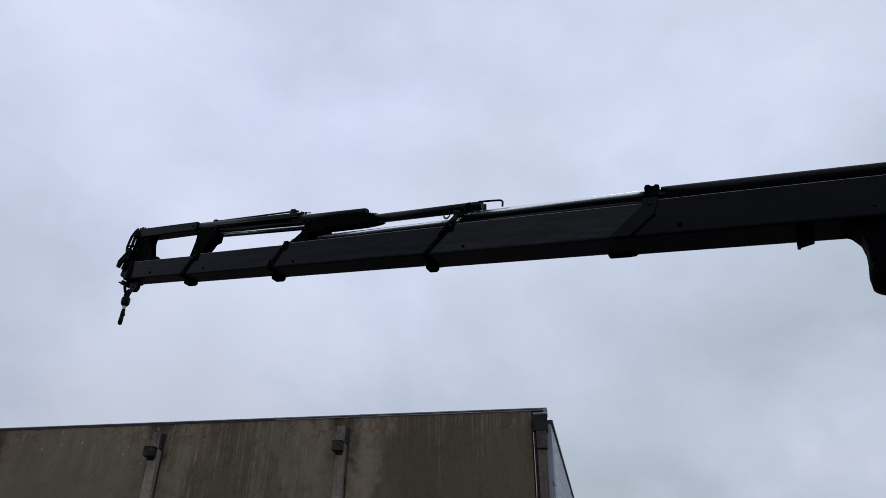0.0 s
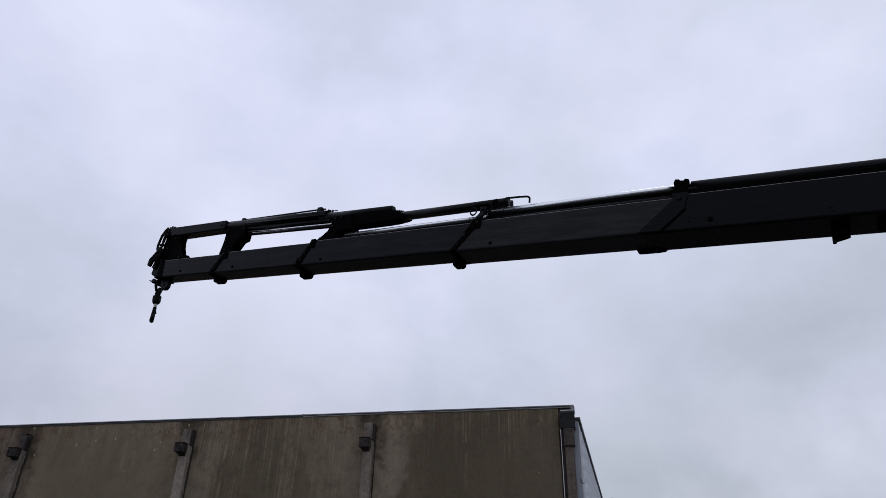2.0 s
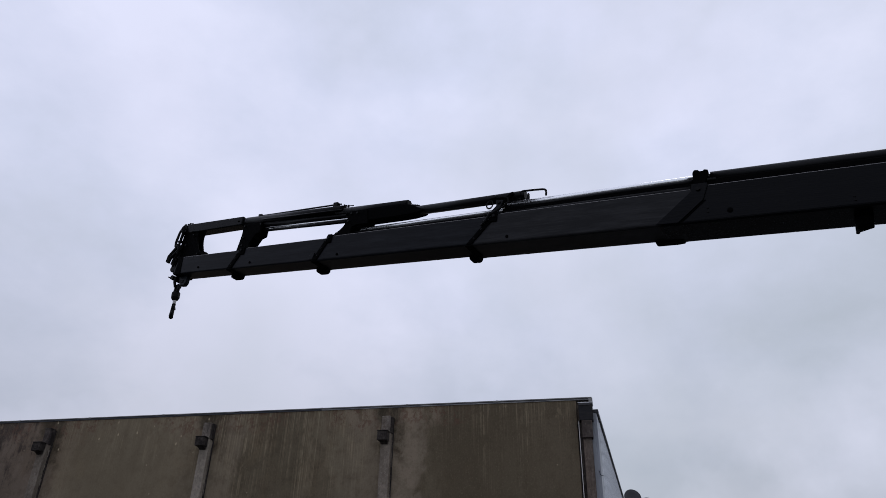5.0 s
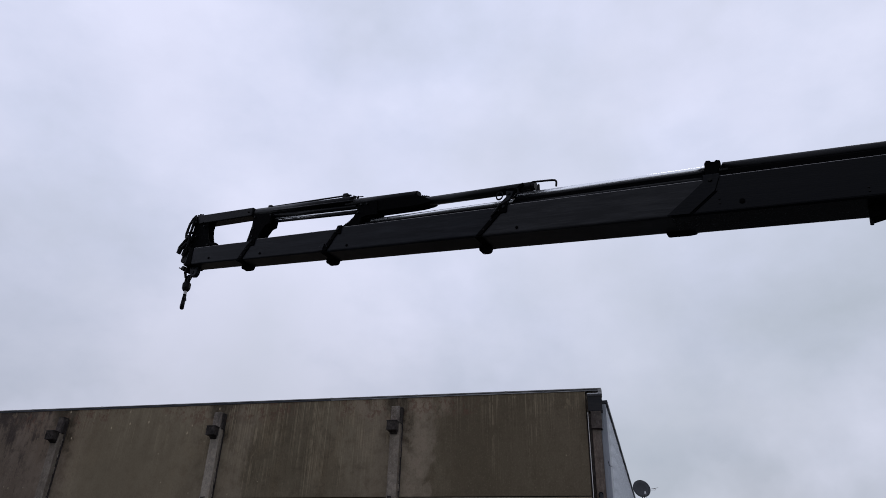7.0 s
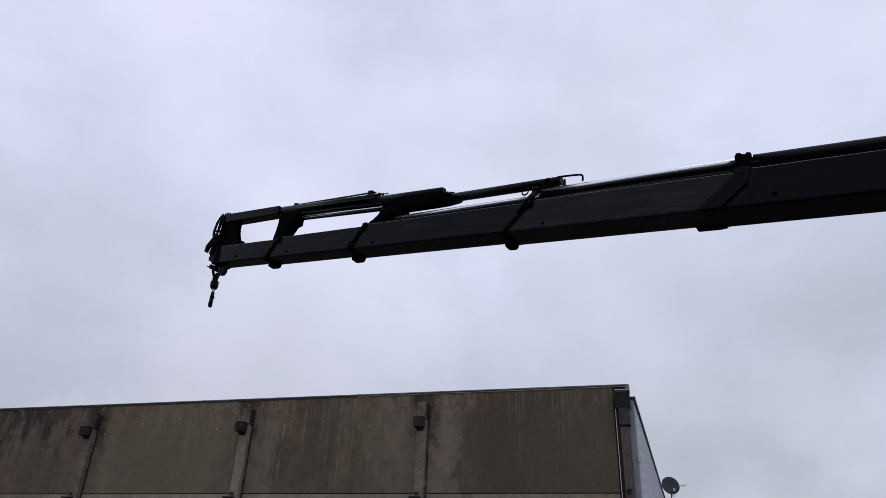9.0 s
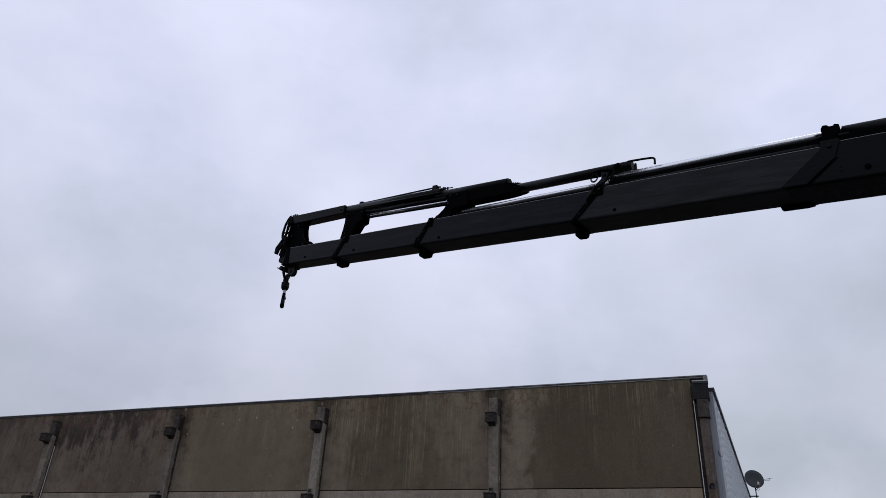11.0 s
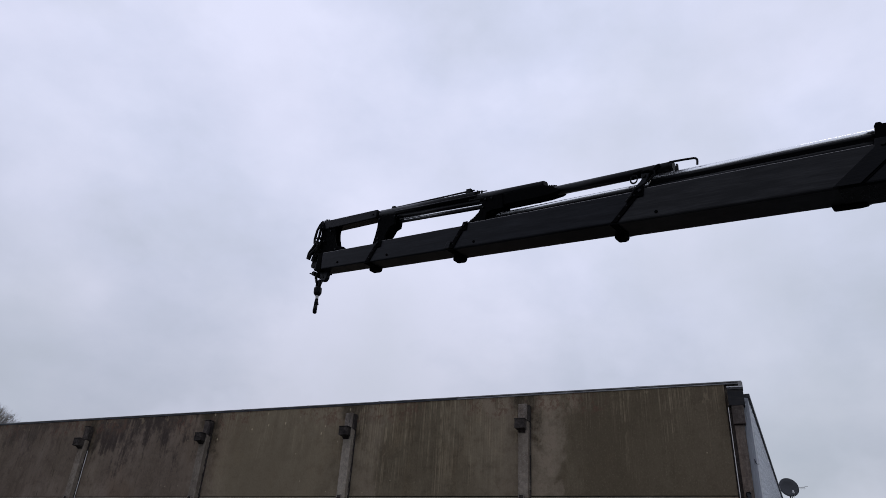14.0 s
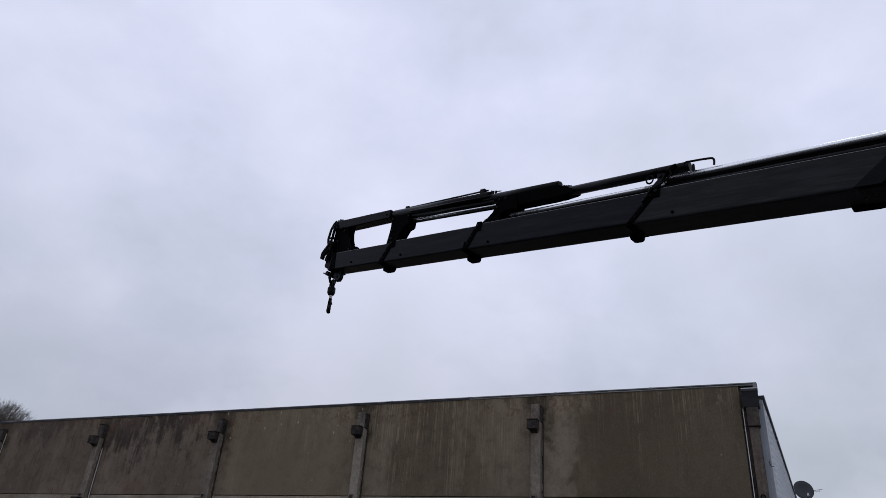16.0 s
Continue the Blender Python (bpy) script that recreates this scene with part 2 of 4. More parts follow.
    # round the pilaster heads: pale bloom, reddish peeled crust, black stain from the coping
    across = math_node(nt, "ABSOLUTE", dx)
    zone = spread(plus(across, ragged, 2.6), 2.3, 1.2)
    high = spread(plus(plus(z, ragged, 1.4), mottle, 0.6), 7.2, 7.65)
    high = times(high, spread(x, -4.6, -5.6))
    some = math_node(nt, "ADD", times(near, 0.7), 0.3)
    col = mixed(nt, times(zone, high, some, spread(breaks, 0.62, 0.42), 0.7), col, (light[0] * 1.42, light[1] * 1.36, light[2] * 1.46))
    crust = spread(noise_at(nt, pos, 6.0, 7, 0.8, (1, 1, 0.8), (3, 0, 6)), 0.50, 0.58)
    col = mixed(nt, times(crust, high, spread(plus(across, broad, 4.0), 2.7, 1.5), 0.7), col, (dark[0] * 0.95, dark[1] * 0.62, dark[2] * 0.68))
    drip = times(spread(plus(plus(across, ragged, 0.6), breaks, 0.5), 0.52, 0.22), spread(plus(z, mottle, 0.4), 7.4, 7.6), math_node(nt, "ADD", times(spread(breaks, 0.35, 0.6), 0.4), 0.5), spread(x, -4.6, -5.6))
    col = mixed(nt, drip, col, tinted(dark, 0.3))
    # scattered bird and lime spots
    vor = node(nt, "ShaderNodeTexVoronoi", Scale=2.1)
    link(nt, pos, vor.inputs["Vector"])
    spots = times(spread(vor.outputs["Distance"], 0.062, 0.03), spread(noise_at(nt, pos, 0.36, 5, 0.65, (0.6, 1, 1.2), (4, 0, 2)), 0.5, 0.53), 0.5)
    col = mixed(nt, spots, col, tinted(light, 2.4))
    flecks = node(nt, "ShaderNodeTexVoronoi", Scale=2.3)
    bent_pos = nt.nodes.new("ShaderNodeMapping")
    bent_pos.inputs["Scale"].default_value = (1.25, 1, 0.75)
    link(nt, pos, bent_pos.inputs["Vector"])
    link(nt, bent_pos.outputs[0], flecks.inputs["Vector"])
    lime = times(spread(plus(flecks.outputs["Distance"], grain, 0.09), 0.095, 0.055), spread(x, -20.2, -19.6), spread(x, -13.6, -14.2), spread(plus(z, broad, 2.0), 6.4, 6.9), 0.9)
    col = mixed(nt, lime, col, tinted(light, 2.3))
    col = mixed(nt, times(grain, 0.3), col, tinted(dark, 0.55))
    # coarse sandy skin: pits and pale sand
    sand = noise_at(nt, pos, 22, 4, 0.85, (1, 1, 0.7), (1, 0, 9))
    col = mixed(nt, times(spread(sand, 0.50, 0.72), 0.32), col, tinted(dark, 0.45))
    col = mixed(nt, times(spread(sand, 0.47, 0.30), 0.2), col, tinted(light, 1.35))
    own = nt.nodes.new("ShaderNodeObjectInfo").outputs["Random"]
    hsv = nt.nodes.new("ShaderNodeHueSaturation")
    link(nt, math_node(nt, "ADD", times(own, 0.1), 1.0), hsv.inputs["Value"])
    link(nt, col, hsv.inputs["Color"])
    link(nt, hsv.outputs[0], bsdf.inputs["Base Color"])
    bsdf.inputs["Roughness"].default_value = 0.92
    bsdf.inputs["Specular IOR Level"].default_value = 0.2
    bump(nt, bsdf, math_node(nt, "ADD", times(grain, 0.4), mottle), 0.4, 0.014)
    return m


def painted(name, colour, rough, metal=0.0, spec=0.5, vary=0.35, scale=4.0, dust=None, amount=0.0, relief=0.12):
    """Paint or metal with worn patches, fine scratches and uneven gloss."""
    m, nt, bsdf, pos = material(name)
    obj = nt.nodes.new("ShaderNodeTexCoord").outputs["Object"]
    wear = noise_at(nt, obj, scale, 6, 0.65)
    scratch = noise_at(nt, obj, 9, 5, 0.7, (0.5, 1, 9))
    col = mixed(nt, math_node(nt, "MULTIPLY", wear, vary), colour, tuple(0.45 * c for c in colour))
    if dust:
        rubbed = noise_at(nt, obj, 5.0, 7, 0.72, (0.28, 1, 2.6), (1.3, 0, 0.7))
        both = math_node(nt, "ADD", math_node(nt, "MULTIPLY", rubbed, 0.65), math_node(nt, "MULTIPLY", scratch, 0.35))
        where = ramp(nt, both, [(0.44, 0.0), (0.66, 1.0)])
        col = mixed(nt, math_node(nt, "MULTIPLY", where, amount), col, dust)
    link(nt, col, bsdf.inputs["Base Color"])
    bsdf.inputs["Metallic"].default_value = metal
    bsdf.inputs["Specular IOR Level"].default_value = spec
    r = math_node(nt, "ADD", math_node(nt, "MULTIPLY", scratch, 0.25), rough - 0.12, True)
    link(nt, r, bsdf.inputs["Roughness"])
    if relief:
        bump(nt, bsdf, wear, relief, 0.004)
    return m


def asphalt():
    m, nt, bsdf, pos = material("asphalt")
    grain = noise_at(nt, pos, 60, 4, 0.7)
    damp = noise_at(nt, pos, 0.25, 5, 0.6)
    col = mixed(nt, grain, (0.022, 0.022, 0.023), (0.055, 0.054, 0.052))
    link(nt, mixed(nt, ramp(nt, damp, [(0.4, 0.0), (0.65, 0.6)]), col, (0.025, 0.025, 0.027)), bsdf.inputs["Base Color"])
    bsdf.inputs["Roughness"].default_value = 0.85
    bump(nt, bsdf, grain, 0.5, 0.01)
    return m


PANEL = panel_concrete("panel_concrete", (0.130, 0.1035, 0.066), (0.205, 0.1665, 0.110))
PANEL_LOW = concrete("lower_panel_concrete", (0.27, 0.225, 0.17), (0.38, 0.325, 0.255), 0.7)
COLUMN = concrete("column_concrete", (0.175, 0.145, 0.112), (0.27, 0.229, 0.183), 0.9, 2.2, 0.5)
COLUMN_PALE = concrete("clean_column_concrete", (0.22, 0.188, 0.148), (0.325, 0.283, 0.228), 0.6, 2.2, 0.4)
CORNERED = concrete("corner_concrete", (0.125, 0.102, 0.085), (0.235, 0.20, 0.172), 1.0, 2.2, 0.5)
CAPS = concrete("cap_concrete", (0.15, 0.125, 0.10), (0.38, 0.33, 0.28), 1.1, 3.5, 0.7)
BLOCK = concrete("stained_block_concrete", (0.05, 0.041, 0.036), (0.125, 0.104, 0.09), 1.0, 3.0, 0.7)
CORBEL = concrete("corbel_concrete", (0.026, 0.022, 0.02), (0.10, 0.085, 0.073), 0.8, 4.0, 0.7)
WORN = painted("scratched_black_paint", (0.016, 0.0162, 0.0172), 0.36, spec=0.07, dust=(0.044, 0.044, 0.046), amount=0.6)
BLACK = painted("black_paint", (0.0085, 0.0092, 0.0112), 0.34, spec=0.06, dust=(0.027, 0.029, 0.034), amount=0.5)
FRESH = painted("fresh_black_paint", (0.0022, 0.0026, 0.0036), 0.27, spec=0.065, dust=(0.02, 0.02, 0.02), amount=0.12)
# darker copy of the black paint: shade on brackets, pads and voids is in it
DEEP = painted("shaded_matt_black", (0.0013, 0.0013, 0.0016), 0.75, spec=0.022)
GLOSS = painted("black_cylinder_paint", (0.003, 0.0032, 0.004), 0.36, spec=0.12)
# pale colour that stands for the sky's highlight on the boom's top edges
HIGHLIGHT = painted("edge_highlight_paint", (0.27, 0.26, 0.26), 0.7, spec=0.3)
RUBBER = painted("black_rubber", (0.004, 0.004, 0.004), 0.8, spec=0.08)
CHROME = painted("chromed_steel", (0.88, 0.89, 0.90), 0.26, metal=1.0, vary=0.15)
STEEL = painted("worn_steel", (0.42, 0.41, 0.40), 0.45, metal=1.0, vary=0.5)
IRON = painted("dark_iron", (0.0035, 0.0035, 0.0038), 0.55, spec=0.10)
CLAD = painted("grey_cladding", (0.66, 0.69, 0.725), 0.55, spec=0.35, vary=0.2, scale=0.7, relief=0.0)
FLASH = painted("grey_flashing", (0.10, 0.10, 0.10), 0.5, spec=0.4, vary=0.9, scale=1.7, dust=(0.38, 0.375, 0.36), amount=0.95)
FLASH_PALE = painted("pale_zinc_flashing", (0.27, 0.265, 0.255), 0.7, spec=0.25, vary=0.6, scale=1.3, dust=(0.08, 0.077, 0.073), amount=0.9)
EDGE = painted("corner_sheet", (0.34, 0.36, 0.39), 0.55, spec=0.3, vary=0.3, scale=1.0, relief=0.0)
SEAM = painted("cladding_seam", (0.34, 0.36, 0.39), 0.5, spec=0.3)
HOOD = painted("dark_hood_sheet", (0.022, 0.023, 0.027), 0.5, spec=0.35, vary=0.6, scale=3, dust=(0.06, 0.05, 0.045), amount=0.6)
PIPE = painted("pale_pipe", (0.72, 0.69, 0.66), 0.6, vary=0.35)
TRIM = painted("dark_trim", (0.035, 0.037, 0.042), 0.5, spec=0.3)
ZINC = painted("zinc_pipe", (0.55, 0.55, 0.55), 0.5, metal=0.2, vary=0.4)
DISH = painted("dark_grey_dish", (0.036, 0.038, 0.043), 0.55, spec=0.3, scale=2)
PLASTIC = painted("pale_plastic", (0.45, 0.45, 0.45), 0.5)
ROOF = painted("roofing_felt", (0.06, 0.06, 0.062), 0.9, spec=0.2, scale=0.8)
BARK = painted("bark", (0.105, 0.088, 0.075), 0.9, spec=0.2, scale=3)
ASPHALT = asphalt()


# ---- mesh helpers ----
def part(name, bm, material, parent=None, label="", smooth=False):
    """Links a bmesh as one mesh object, under a thing or a part."""
    bmesh.ops.recalc_face_normals(bm, faces=bm.faces[:])
    me = bpy.data.meshes.new(name)
    bm.to_mesh(me)
    bm.free()
    me.materials.append(material)
    if smooth:
        for p in me.polygons:
            p.use_smooth = len(p.vertices) == 4
    ob = new(name, me)
    if parent is not None:
        ob.parent = parent
    return tagged(ob, label)


def thing(name, m, label, category, group="", kind=""):
    ob = new(name)
    ob.empty_display_size = 0.2
    ob.matrix_world = m
    return tagged(ob, label, category, group, kind)


def add_box(bm, x0, x1, y0, y1, z0, z1, bevel=0.0):
    made = bmesh.ops.create_cube(bm, size=1, matrix=Matrix.LocRotScale(((x0 + x1) / 2, (y0 + y1) / 2, (z0 + z1) / 2), None, (x1 - x0, y1 - y0, z1 - z0)))
    if bevel:
        bmesh.ops.bevel(bm, geom=list({e for v in made["verts"] for e in v.link_edges}), offset=bevel, segments=2, affect="EDGES", profile=0.5)
    return bm


def a_box(*size, bevel=0.0):
    return add_box(bmesh.new(), *size, bevel=bevel)


def add_prism(bm, outline, y0, y1, bevel=0.0):
    """A plate: an outline in (u, w), from depth y0 to y1. u runs to the boom's tip, which is local -x."""
    near = [bm.verts.new((-u, y0, w)) for u, w in outline]
    far = [bm.verts.new((-u, y1, w)) for u, w in outline]
    n = len(outline)
    faces = [bm.faces.new(near), bm.faces.new(far[::-1])]
    faces += [bm.faces.new((near[k], far[k], far[(k + 1) % n], near[(k + 1) % n])) for k in range(n)]
    bmesh.ops.recalc_face_normals(bm, faces=faces)
    if bevel:
        bmesh.ops.bevel(bm, geom=list({e for f in faces for e in f.edges}), offset=bevel, segments=2, affect="EDGES", profile=0.5)
    return bm


def prism(outline, y0, y1, bevel=0.0):
    return add_prism(bmesh.new(), outline, y0, y1, bevel)


def add_tube(bm, path, radius, sides=14):
    """A round bar along a path of points, with mitred bends and closed ends."""
    pts = [Vector(p) for p in path]
    rings = []
    for k, p in enumerate(pts):
        a = (p - pts[k - 1]).normalized() if k else (pts[1] - p).normalized()
        b = (pts[k + 1] - p).normalized() if k + 1 < len(pts) else a
        way = (a + b).normalized() if (a + b).length > 1e-6 else a
        side = way.cross(Vector((0.05, 1, 0.02)))
        if side.length < 0.2:
            side = way.cross(Vector((1, 0, 0.1)))
        side.normalize()
        up = way.cross(side)
        r = radius[k] if isinstance(radius, (list, tuple)) else radius
        rings.append([bm.verts.new(p + r * (math.cos(t) * side + math.sin(t) * up)) for t in (2 * math.pi * j / sides for j in range(sides))])
    for a, b in zip(rings, rings[1:]):
        for j in range(sides):
            bm.faces.new((a[j], a[(j + 1) % sides], b[(j + 1) % sides], b[j]))
    bm.faces.new(rings[0])
    bm.faces.new(rings[-1][::-1])
    return bm


def tube(path, radius, sides=14):
    return add_tube(bmesh.new(), path, radius, sides)


def at(u, w, v=0.16):
    """A place on the boom: u towards the tip, v away across it, w up."""
    return (-u, v, w)


# ---- ground ----
bm = bmesh.new()
bmesh.ops.create_grid(bm, x_segments=40, y_segments=40, size=900)
tagged(part("ground", bm, ASPHALT), "dark damp asphalt yard around the hall", "ground", kind="structure")

# ---- the hall: precast concrete front, ribbed metal side ----
FRONT, CORNER, TOP, JOINT = 20.4, -1.69, 8.04, 5.03
BAYS = 6
FACE = FRONT - 0.08
hall = thing("industrial_hall", pose(0, 0, 0), "long industrial hall of stained precast concrete and ribbed metal", "building")
COLS = [-7.9 - 6 * k for k in range(BAYS)]
WEST = COLS[-1] - 3

# backing wall behind the panels, returns and rear wall
bm = bmesh.new()
add_box(bm, WEST, -1.72, FRONT + 0.16, FRONT + 0.36, 0, TOP - 0.06)
part("front_wall_core", bm, COLUMN, hall)
part("west_wall", a_box(WEST, WEST + 0.25, FRONT + 0.37, 47.7, 0, TOP - 0.3), PANEL, hall)
part("rear_wall", a_box(WEST, -0.25, 47.72, 48.0, 0, TOP - 0.3), PANEL, hall)
bm = bmesh.new()
lid = [(WEST + 0.26, FRONT + 0.37), (-1.85, FRONT + 0.37), (-0.35, 47.7), (WEST + 0.26, 47.7)]
low = [bm.verts.new((x, y, TOP - 0.75)) for x, y in lid]
high = [bm.verts.new((x, y, TOP - 0.55)) for x, y in lid]
bm.faces.new(low[::-1]), bm.faces.new(high)
for k in range(4):
    bm.faces.new((low[k], low[(k + 1) % 4], high[(k + 1) % 4], high[k]))
part("roof", bm, ROOF, hall, "flat dark felt roof behind the parapet")

# precast wall panels, three rows, one a bay
edges = [WEST] + COLS[::-1] + [-2.165]
rows = [(0.05, 2.0), (2.02, JOINT - 0.012), (JOINT + 0.012, TOP - 0.02)]
panel_meshes = {}
for z0, z1 in rows:
    for x0, x1 in zip(edges, edges[1:]):
        key = (round(x1 - x0, 3), round(z1 - z0, 3), z0 > 5)
        if key not in panel_meshes:
            b = a_box(0.001, key[0] - 0.001, 0, 0.155, 0, key[1], bevel=0.008)
            panel_meshes[key] = part("wall_panel", b, PANEL if z0 > 5 else PANEL_LOW, hall)
            first = panel_meshes[key]
            first.location = (x0, FRONT, z0)
            continue
        ob = new("wall_panel", panel_meshes[key].data)
        ob.parent, ob.location = hall, (x0, FRONT, z0)

# parapet flashing, in lengths with lapped joints: capping, dark strip painted as gap shade, drip strip
step = (CORNER - WEST) / 14
for k in range(14):
    x0 = WEST + k * step
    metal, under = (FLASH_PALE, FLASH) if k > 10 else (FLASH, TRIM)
    bm = a_box(x0 + 0.004, x0 + step - 0.004, FRONT - 0.03, FRONT + 0.40, TOP - 0.016, TOP + 0.016, bevel=0.005)
    cap = part("parapet_flashing", bm, metal, hall, "grey sheet-metal parapet flashing")
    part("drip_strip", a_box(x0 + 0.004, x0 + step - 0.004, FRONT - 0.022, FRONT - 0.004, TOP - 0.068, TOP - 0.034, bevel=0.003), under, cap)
    # solid strip: the shade of the gap is put into its dark colour
    part("gap_shade_strip", a_box(x0 + 0.004, x0 + step - 0.004, FRONT - 0.010, FRONT - 0.003, TOP - 0.0335, TOP - 0.0165), TRIM, cap)
    if k:
        part("flashing_strap", a_box(x0 - 0.04, x0 + 0.04, FRONT - 0.034, FRONT + 0.40, TOP - 0.024, TOP + 0.0195), metal, hall)
part("corner_return", a_box(CORNER - 0.10, CORNER + 0.012, FRONT - 0.038, FRONT + 0.36, TOP - 0.15, TOP - 0.0185, bevel=0.004), FLASH_PALE, hall, "folded pale flashing end at the corner")


def column(x, lean_pipe, clean):
    """A slim concrete pilaster with its cap block and two bracket blocks."""
    x += 0.03
    col = part("column", a_box(x - 0.13, x + 0.17, FACE - 0.15, FRONT - 0.003, 0, 7.14, bevel=0.012), COLUMN_PALE if clean else COLUMN, hall, "pale concrete pilaster with dark bracket blocks" if clean else "grey concrete pilaster with dark bracket blocks")
    far = x < -15
    part("cap_block", a_box(x - (0.09 if far else 0.13), x + 0.14, FACE - (0.13 if far else 0.185), FRONT - 0.003, 7.145, 7.66, bevel=0.02), BLOCK if far else CAPS, col)
    if far:
        part("cap_slab", a_box(x - 0.10, x + 0.165, FACE - 0.15, FRONT - 0.003, 7.665, 7.69, bevel=0.008), BLOCK, col)
    part("cap_side", a_box(x + 0.142, x + 0.20, FACE - 0.12, FRONT - 0.003, 7.145, 7.64, bevel=0.01), CORBEL, col)
    for top in (7.15, 4.85):
        block = part("corbel", a_box(x - 0.175, x + 0.125, FACE - 0.40, FACE - 0.152, top - 0.27, top, bevel=0.014), CORBEL, col, "dark stained bracket block")
        for a, b, c, d in ((-0.17, -0.145, 0.265, 0.005), (0.095, 0.12, 0.265, 0.005), (-0.143, 0.093, 0.265, 0.24), (-0.05, -0.03, 0.2, 0.07), (0.02, 0.035, 0.17, 0.09)):
            part("corbel_rib", a_box(x + a, x + b, FACE - 0.416, FACE - 0.402, top - c, top - d, bevel=0.003), CORBEL, block)
        part("corbel_cap", a_box(x - 0.19, x + 0.14, FACE - 0.415, FACE - 0.152, top + 0.002, top + 0.028, bevel=0.008), CORBEL, col)
        part("corbel_foot", prism_x(x - 0.12, x + 0.09, [(FACE - 0.152, top - 0.272), (FACE - 0.30, top - 0.272), (FACE - 0.152, top - 0.35)]), CORBEL, col)
    for a, b, c, d in ((-0.12, 0.06, 4.91, 4.935), (-0.12, 0.06, 5.035, 5.06), (-0.12, -0.095, 4.937, 5.033), (0.035, 0.06, 4.937, 5.033)):
        part("anchor_frame", a_box(x + a, x + b, FACE - 0.178, FACE - 0.152, c, d), CAPS, col)
    part("anchor_plate", a_box(x - 0.093, x + 0.033, FACE - 0.16, FACE - 0.152, 4.937, 5.033), CORBEL, col)
    part("joint_strip", a_box(x + 0.173, x + 0.205, FRONT - 0.06, FRONT - 0.003, 0, 7.14), CORBEL, col)
    chips = random.Random(int(-10 * x))
    zz = 2.2
    while zz < 7.0:
        tall = chips.uniform(0.06, 0.5)
        part("mortar_lump", a_box(x + 0.172, x + 0.18 + chips.uniform(0, 0.018), FRONT - chips.uniform(0.07, 0.12), FRONT - 0.058, zz, min(zz + tall, 7.1), bevel=0.006), CAPS, col)
        zz += tall + chips.uniform(0.02, 0.3)
    if lean_pipe:
        part("earthing_rod", tube([(x + 0.235, FRONT - 0.05, 0.0), (x + 0.235, FRONT - 0.05, lean_pipe)], 0.012, 8), PIPE, col, "pale thin metal rod")


def prism_x(x0, x1, outline):
    """A plate with its outline in (y, z), between x0 and x1."""
    bm = bmesh.new()
    a = [bm.verts.new((x0, y, z)) for y, z in outline]
    b = [bm.verts.new((x1, y, z)) for y, z in outline]
    n = len(outline)
    bm.faces.new(a), bm.faces.new(b[::-1])
    for k in range(n):
        bm.faces.new((a[k], b[k], b[(k + 1) % n], a[(k + 1) % n]))
    return bm


for k, x in enumerate(COLS):
    column(x, (0, 0, 0, 6.75, 7.5, 6.75)[k], k == 1)

# corner column with its sheet-metal hood, block and downpipe
col = part("corner_column", a_box(-2.02, -1.775, FRONT - 0.07, FRONT + 0.13, 0, 6.84, bevel=0.012), CORNERED, hall, "grey concrete corner column under a metal hood")
part("corner_block", a_box(-2.035, CORNER - 0.045, FRONT - 0.16, FRONT + 0.12, 6.845, 7.34, bevel=0.012), BLOCK, col)
bm = prism_x(-2.09, CORNER, [(FRONT - 0.30, 7.80), (FRONT + 0.12, 7.80), (FRONT + 0.12, 7.345), (FRONT - 0.17, 7.345)])
part("hood", bm, HOOD, col, "dark sheet-metal hood")
part("hood_seam", a_box(-2.088, CORNER - 0.004, FRONT - 0.312, FRONT - 0.296, 7.742, 7.798), HOOD, col)
part("hood_edge", a_box(-2.10, CORNER + 0.008, FRONT - 0.315, FRONT + 0.12, 7.802, 7.826), ZINC, col)
part("hook_plate", a_box(-1.97, -1.85, FRONT - 0.082, FRONT - 0.071, 4.98, 5.12), TRIM, col)
part("hook_ring", tube([(-1.95, FRONT - 0.09, 5.0), (-1.97, FRONT - 0.13, 5.05), (-1.95, FRONT - 0.13, 5.10), (-1.89, FRONT - 0.13, 5.11), (-1.86, FRONT - 0.09, 5.07)], 0.014, 8), IRON, col)
part("downpipe", tube([(-2.115, FRONT - 0.09, 0.0), (-2.115, FRONT - 0.09, 7.32)], 0.0095, 10), PIPE, hall, "pale thin metal downpipe")
# recess by the corner column: its shade is put into a dark strip
part("panel_edge_strip", a_box(-2.163, -2.02, FRONT + 0.06, FRONT + 0.155, 0, 7.30), CORBEL, hall, "dark strip painted as the shaded recess beside the corner column")

# ribbed metal side wall, slightly splayed
SIDE = 3.35
side = thing("side_wall", pose(-1.60, FRONT + 0.17, 0, 0, 0, -SIDE), "", "")
side.parent = hall
SIDE_TOP, LONG = 7.62, 27.4
part("side_wall_core", a_box(-0.3, -0.06, 0.25, LONG, 0, SIDE_TOP - 0.1), COLUMN, side)
part("corner_flashing_leg", a_box(-0.17, -0.071, -0.035, 0.0, 0, SIDE_TOP, bevel=0.006), EDGE, side, "plain grey corner flashing")
part("corner_flashing", a_box(-0.07, 0.003, -0.02, 0.62, 0, SIDE_TOP, bevel=0.006), EDGE, side, "plain grey corner flashing")
bm = bmesh.new()
profile = []
for k in range(4):
    y = k * 0.26
    profile += [(0.0, y), (0.0, y + 0.12), (0.009, y + 0.125), (0.009, y + 0.24)]
profile += [(0.0, 1.036), (-0.03, 1.036), (-0.03, 0.0)]
lo = [bm.verts.new((x, y, 0.1)) for x, y in profile]
hi = [bm.verts.new((x, y, SIDE_TOP - 0.02)) for x, y in profile]
n = len(profile)
